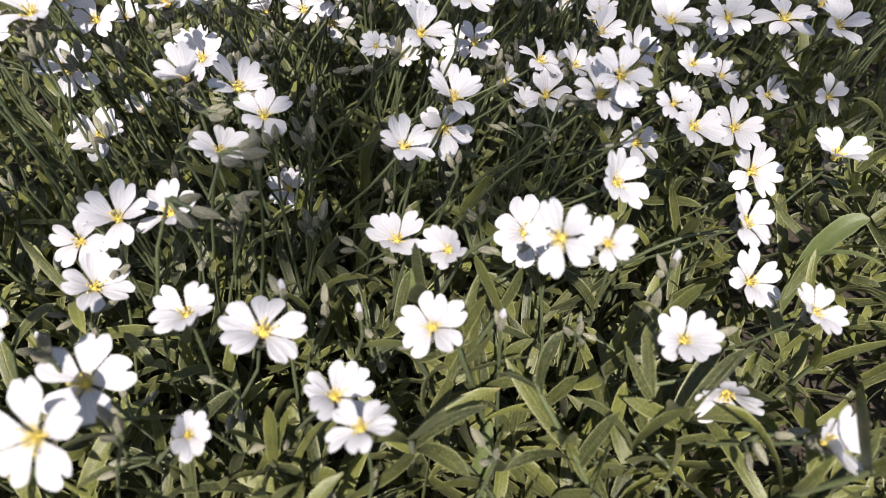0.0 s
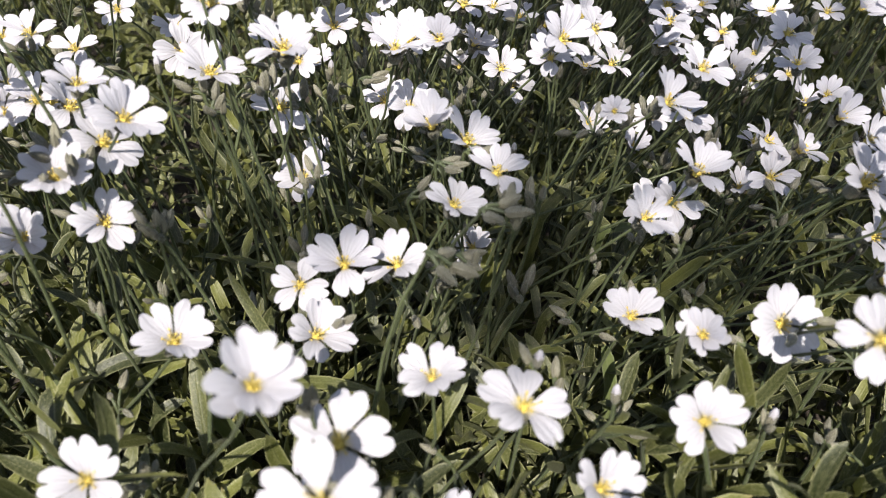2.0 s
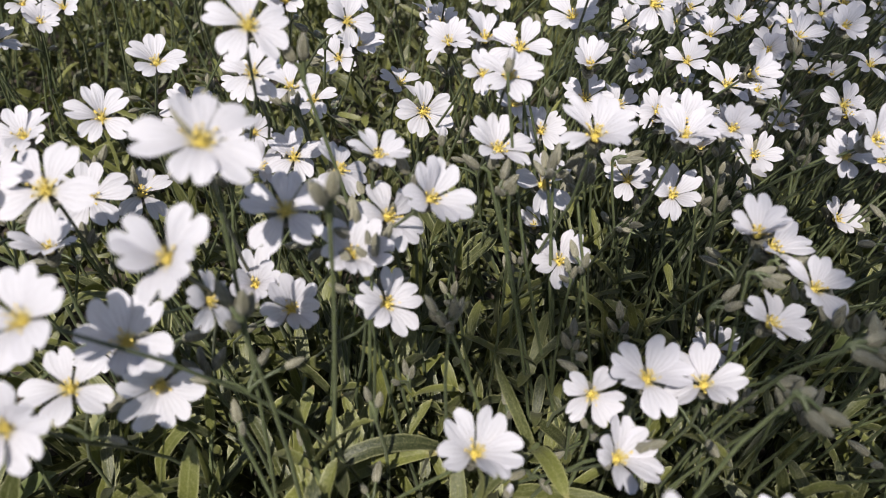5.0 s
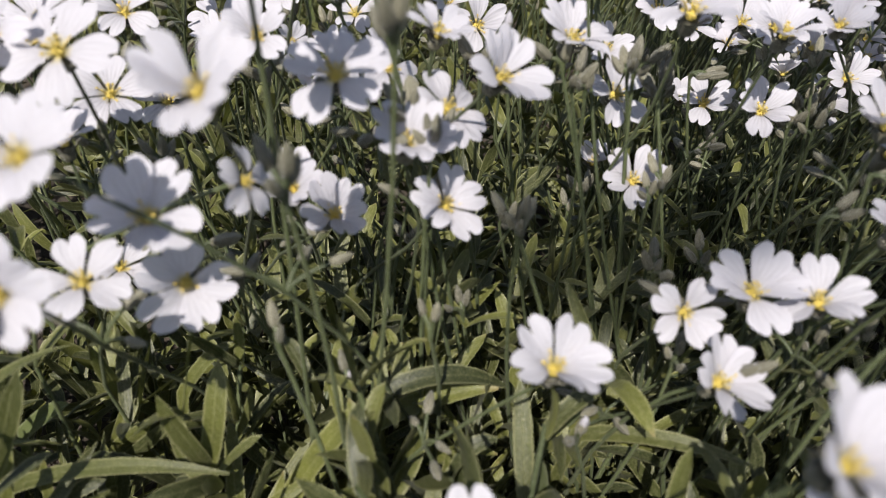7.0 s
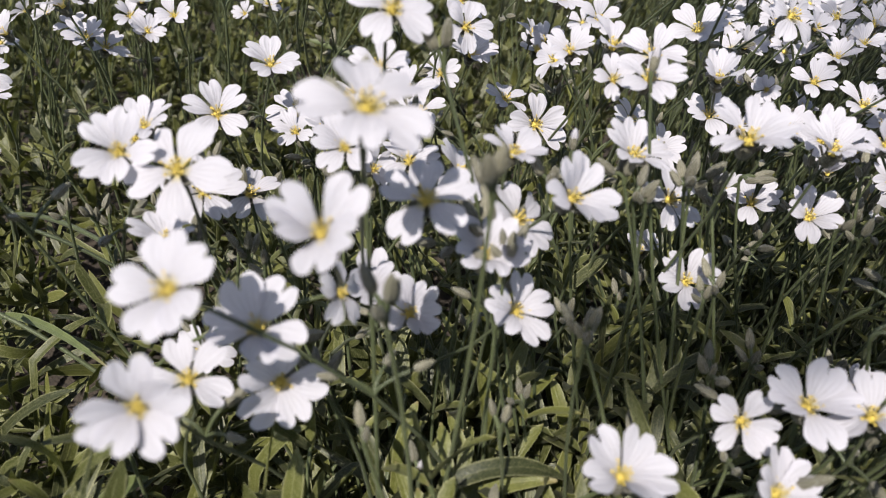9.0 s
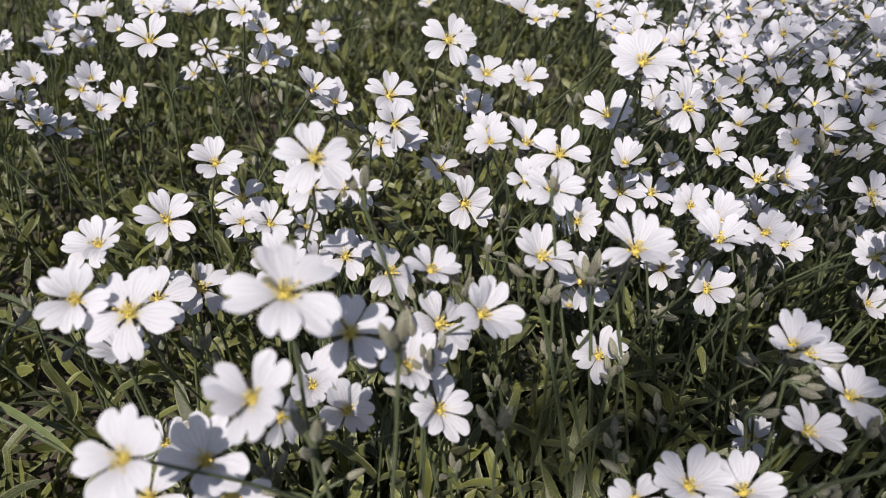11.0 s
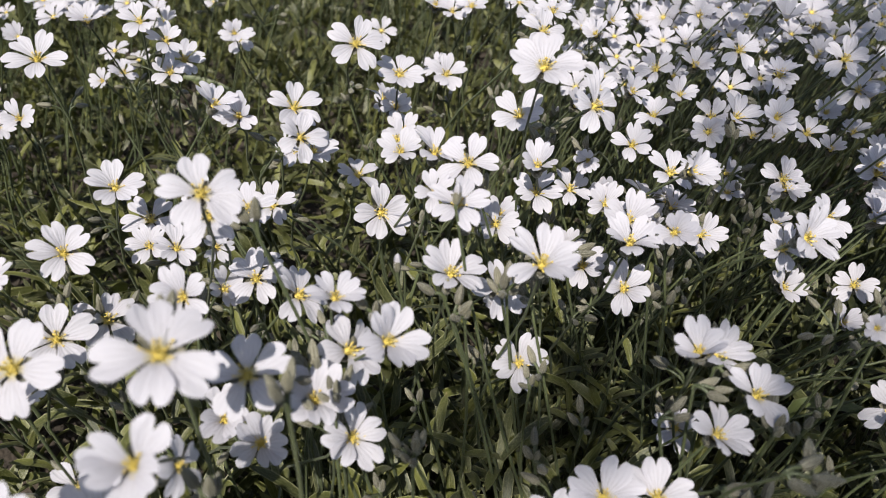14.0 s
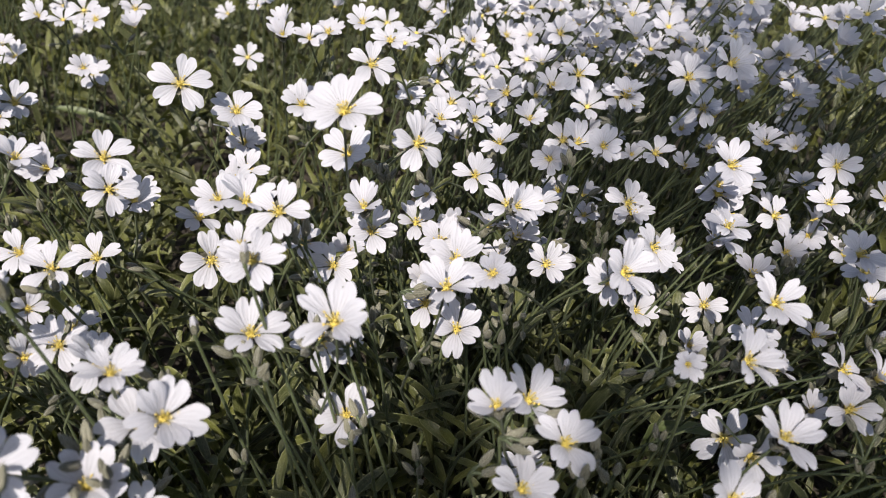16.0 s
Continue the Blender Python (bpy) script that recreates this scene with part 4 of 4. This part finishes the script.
def mat_height(x, y):
    """How high the leaf carpet stands: it sinks between the crowded flowers in the middle of the bed."""
    dip = 1 / (1 + math.exp(-(y - 0.165) / 0.014)) / (1 + math.exp(-(x + 0.16) / 0.02)) / (1 + math.exp((x - 0.07) / 0.012))
    return 0.031 - 0.030 * dip + 0.012 * math.sin(23 * x + 1.3) * math.sin(19 * y + 0.4) + 0.010 * math.sin(61 * x + 2 * y) * math.sin(47 * y)


def shoot_pose(rng, x, y):
    s = rng.uniform(0.85, 1.2)
    sprawl = 22 + 20 / (1 + math.exp((x + 0.19) / 0.02))          # the shoots at the bed's thin end lie flatter
    return pose(x, y, mat_height(x, y) + rng.uniform(-0.036, 0.011), rng.uniform(-sprawl, sprawl), rng.uniform(-sprawl, sprawl), rng.uniform(0, 360)) @ Matrix.Diagonal((s, s, s, 1))


# the shoots nearest to the viewer's way, each a thing of its own
made = []
for stalk, leaves in KINDS:
    thing = new("leafy_shoot")
    tagged(thing, "grey-green felted shoot with narrow leaves in crossed pairs", "shoot", "leafy shoots of the carpet")
    part("stalk", mesh_of("stalk", stalk, STALK), thing)
    for leaf in leaves:
        part("leaf", mesh_of("leaf", leaf, LEAF), thing)
    made.append(thing)
rng = random.Random(21)
spots = []
for i in range(19):
    for j in range(10):
        spots.append((-0.215 + 0.0165 * i + rng.uniform(-0.006, 0.006), 0.075 + 0.0165 * j + rng.uniform(-0.006, 0.006)))
rng.shuffle(spots)
for k, (x, y) in enumerate(spots):
    m = shoot_pose(rng, x, y)
    if k < len(made):
        made[k].matrix_basis = m
    else:
        copy_thing(made[k % len(made)], m @ Matrix.Diagonal([1 / v for v in made[k % len(made)].scale] + [1]))

# the rest of the carpet
field = []
rng = random.Random(8)


def in_bed(x, y, edge=1.0):
    """Whether a place lies within the bed's wavy outline."""
    a = math.atan2(y - 0.5, x + 0.1)
    return math.hypot((x + 0.1) / 0.85, (y - 0.5) / 0.72) < edge * (0.95 + 0.06 * math.sin(5 * a + 1) + 0.03 * math.sin(13 * a) + rng.uniform(-0.03, 0.03))


def sow(x0, x1, y0, y1, step, kinds, skip=None):
    nx, ny = int((x1 - x0) / step), int((y1 - y0) / step)
    for i in range(nx):
        for j in range(ny):
            x, y = x0 + step * (i + rng.random()), y0 + step * (j + rng.random())
            if skip and skip[0] < x < skip[1] and skip[2] < y < skip[3]:
                continue
            if not in_bed(x, y):
                continue
            field.append(moved(rng.choice(kinds), shoot_pose(rng, x, y)))


sow(-0.42, 0.22, -0.02, 0.46, 0.0195, NEAR_KINDS)
sow(-0.95, 0.75, -0.12, 1.35, 0.019, FAR_KINDS, (-0.42, 0.22, -0.02, 0.46))
tagged(new("foliage", mesh_of("foliage", joined(field), LEAF)), "dense grey-green carpet of narrow felted leaves", "foliage", kind="stuff")

# ---------------------------------------------------------------- the flowers further off
rng = random.Random(33)


def loose_face(rng):
    return -65 + rng.gauss(0, 40), 30 + rng.gauss(0, 13), rng.uniform(0, 72), rng.uniform(7.0, 9.0)


HEADS = []
for form in PETALS:
    HEADS.append(joined([moved(PETAL_SHAPES[form], pose(0, 0, 0.03, 0, 0, 72 * i + rng.uniform(-5, 5)) @ pose(0.05, 0, 0, rng.uniform(-9, 9), 0, 0)) for i in range(5)]))
HEART = lathe_shape([(0.02, 0.20), (0.08, 0.18), (0.11, 0.11), (0.10, 0.02)], 6)
heads, hearts, stalks = [], [], []


def crowd(x, y):
    """How many flowers stand at a place, 0 to 1."""
    c = 0.55 + 0.45 * math.sin(17 * x + 5 * y) * math.sin(13 * y - 7 * x + 1.0)
    right = 1 / (1 + math.exp(-(x + 0.10 + 0.12 * (y - 0.35)) / 0.03))
    return right * (0.75 + 0.25 * c) * (1 - 0.5 * min(1.0, max(0.0, (x - 0.03) / 0.08))) + (1 - right) * (0.42 + 0.25 / (1 + math.exp((x + 0.30) / 0.02))) * c


def far_flower(x, y, z):
    az, tilt, spin, size = loose_face(rng)
    turn, n = facing(az, max(4, tilt), spin)
    m = Matrix.Translation((x, y, z)) @ turn @ Matrix.Diagonal((0.001 * size, 0.001 * size, 0.001 * size, 1))
    heads.append(moved(rng.choice(HEADS), m))
    hearts.append(moved(HEART, m))
    top = Vector((x, y, z)) - n * 0.0005 * size
    foot = (x - 0.03 - 0.03 * n.x + rng.uniform(-0.025, 0.025), y + rng.uniform(-0.01, 0.015), 0.06)
    stalks.append(tube_shape(stem_line(top, n, foot, 4), np.linspace(0.0006, 0.0004, 4), 4))


for j in range(74):
    for i in range(98):
        step = 0.0144
        x, y = -0.85 + step * (i + rng.random()), 0.20 + step * (j + rng.random())
        z = 0.165 + rng.gauss(0, 0.014) + 0.02 * min(1.0, max(0.0, (y - 0.2) / 0.2))
        keep = rng.random()
        inner = -0.36 < x < 0.055 and y < 0.335
        if inner and (x < -0.125 or y < 0.225 or keep > (0.8 if x > -0.03 and y > 0.275 else 0.5) or (-0.06 < x < -0.01 and y < 0.272)):
            continue
        if keep > crowd(x, y) or not in_bed(x, y, 0.93):
            continue
        if inner:
            z -= 0.022 if y < 0.275 else 0.012
            bloom(x, y, z, *loose_face(rng)[:3], rng.uniform(7.0, 8.8), rng.choice(["full", "cup", "wide"]))
        elif x > 0.055 and y < 0.26:
            continue
        else:
            far_flower(x, y, z)
            if -0.11 < x < 0.06 and 0.31 < y < 0.56 and rng.random() < 0.6:
                far_flower(x + rng.uniform(-0.008, 0.008), y + rng.uniform(-0.008, 0.008), z - rng.uniform(0.008, 0.02))
carpet = new("flower_carpet", mesh_of("flower_carpet", joined(heads), PETAL))
tagged(carpet, "many white notched flowers crowded over the far part of the carpet", "flowers", kind="stuff")
carpet_hearts = new("flower_hearts", mesh_of("flower_hearts", joined(hearts), ANTHER))
tagged(carpet_hearts, "yellow hearts of the crowded far flowers", "flowers", kind="stuff")
carpet_stalks = new("flower_stalks", mesh_of("flower_stalks", joined(stalks), STALK))
tagged(carpet_stalks, "thin downy stalks under the crowded far flowers", "stalks", kind="stuff")

# flowers half hidden behind the tall ones at the bed's end
for x, y, z, az, tilt, spin, size, form in [(0.078, 0.232, 0.138, 300, 35, 10, 8.8, "full"), (0.092, 0.242, 0.128, 310, 48, 40, 8.0, "wide"),
                                            (0.108, 0.236, 0.124, 290, 52, 25, 8.2, "full"), (0.066, 0.236, 0.152, 285, 30, 55, 9.0, "cup"),
                                            (0.122, 0.222, 0.131, 315, 55, 5, 8.4, "open"), (0.118, 0.238, 0.156, 280, 28, 33, 9.4, "full")]:
    bloom(x, y, z, az, tilt, spin, size, form, 2)

# more stems in bud, scattered between the flowers
rng = random.Random(57)
for k in range(96):
    x, y = (rng.uniform(-0.32, 0.06), rng.uniform(0.12, 0.34)) if k % 2 else (rng.uniform(-0.14, 0.09), rng.uniform(0.17, 0.36))
    budding(x, y, 0.118 + 0.10 * (y - 0.12) + rng.uniform(0, 0.028), rng.choice((2, 3, 3, 4)), rng.uniform(0.85, 1.15), k % 9 == 0)

# and close behind the open flowers of the middle clusters
rng = random.Random(63)
near_tops = [p for p in TOPS if -0.24 < p[0] < 0.02 and p[1] < 0.26]
for x, y, z in rng.sample(near_tops, min(44, len(near_tops))):
    budding(x + rng.uniform(-0.014, 0.014), y + rng.uniform(0.004, 0.014), z - rng.uniform(-0.002, 0.014), rng.choice((3, 4, 5)), rng.uniform(0.9, 1.2))

# ---------------------------------------------------------------- a made-up shrub at the viewer's back, added to shade part of the carpet
rng = random.Random(71)
shrub = new("garden_shrub")
shrub.location = (0.72, -0.5, 0.0)
tagged(shrub, "unseen leafy shrub added behind the viewpoint to shade the carpet", "shrub")
foot = Vector(shrub.location)
hub = Vector((0.29, 0.29, 0.12)) + sun_way() * 1.25 - foot
wood = [tube_shape(curve_points((0, 0, -0.01), (0.02, 0.0, 0.6), np.array(hub), 8), np.linspace(0.022, 0.009, 8), 8)]
side_way = Vector((1, 0, 0))
up_way = sun_way().cross(side_way).normalized()
blade = blade_shape(0.010, 0.006, 5, -12, 0.25, 4, blunt=0.4)
sprays = []
# branch-end leaf clumps, placed to shade: point below along the sun's rays, and radius
SHADE_CLUMPS = [(0.027, 0.284, 0.019), (-0.119, 0.176, 0.018), (-0.089, 0.190, 0.017), (-0.055, 0.240, 0.016), (-0.031, 0.210, 0.013),
          (-0.091, 0.216, 0.013), (-0.037, 0.188, 0.012), (-0.043, 0.224, 0.012), (0.025, 0.260, 0.010), (0.021, 0.196, 0.014),
          (-0.044, 0.158, 0.018), (-0.037, 0.296, 0.009), (0.005, 0.181, 0.011),
          (-0.035, 0.36, 0.055), (0.050, 0.375, 0.045),
          (0.13, 0.41, 0.055), (0.07, 0.43, 0.07), (-0.01, 0.46, 0.06), (0.17, 0.40, 0.08), (0.23, 0.42, 0.07), (0.30, 0.40, 0.07), (0.10, 0.37, 0.07), (0.03, 0.39, 0.06)]
for sx, sy, r in SHADE_CLUMPS:
    end = Vector((sx, sy, 0.12)) + sun_way() * rng.uniform(1.15, 1.35) - foot
    mid = (hub + end) * 0.5 + Vector((0, 0, rng.uniform(-0.03, 0.05)))
    wood.append(tube_shape(curve_points(np.array(hub), np.array(mid), np.array(end), 6), np.linspace(0.0030, 0.0008, 6), 5))
    for k in range(int((48000 if r > 0.03 else 180000) * r * r)):
        a, d = rng.uniform(0, 2 * math.pi), r * math.sqrt(rng.random())
        at = end + side_way * d * math.cos(a) + up_way * d * math.sin(a) * 0.81 + sun_way() * rng.uniform(-0.9, 0.9) * r
        sprays.append(moved(blade, pose(*at, rng.uniform(-40, 40), rng.uniform(-40, 40), rng.uniform(0, 360))))
part("trunk", mesh_of("trunk", joined(wood), STALK), shrub, None, "brown-green woody branches")
part("crown", mesh_of("crown", joined(sprays), GRASS), shrub, None, "small green leaves")["kind"] = "stuff"
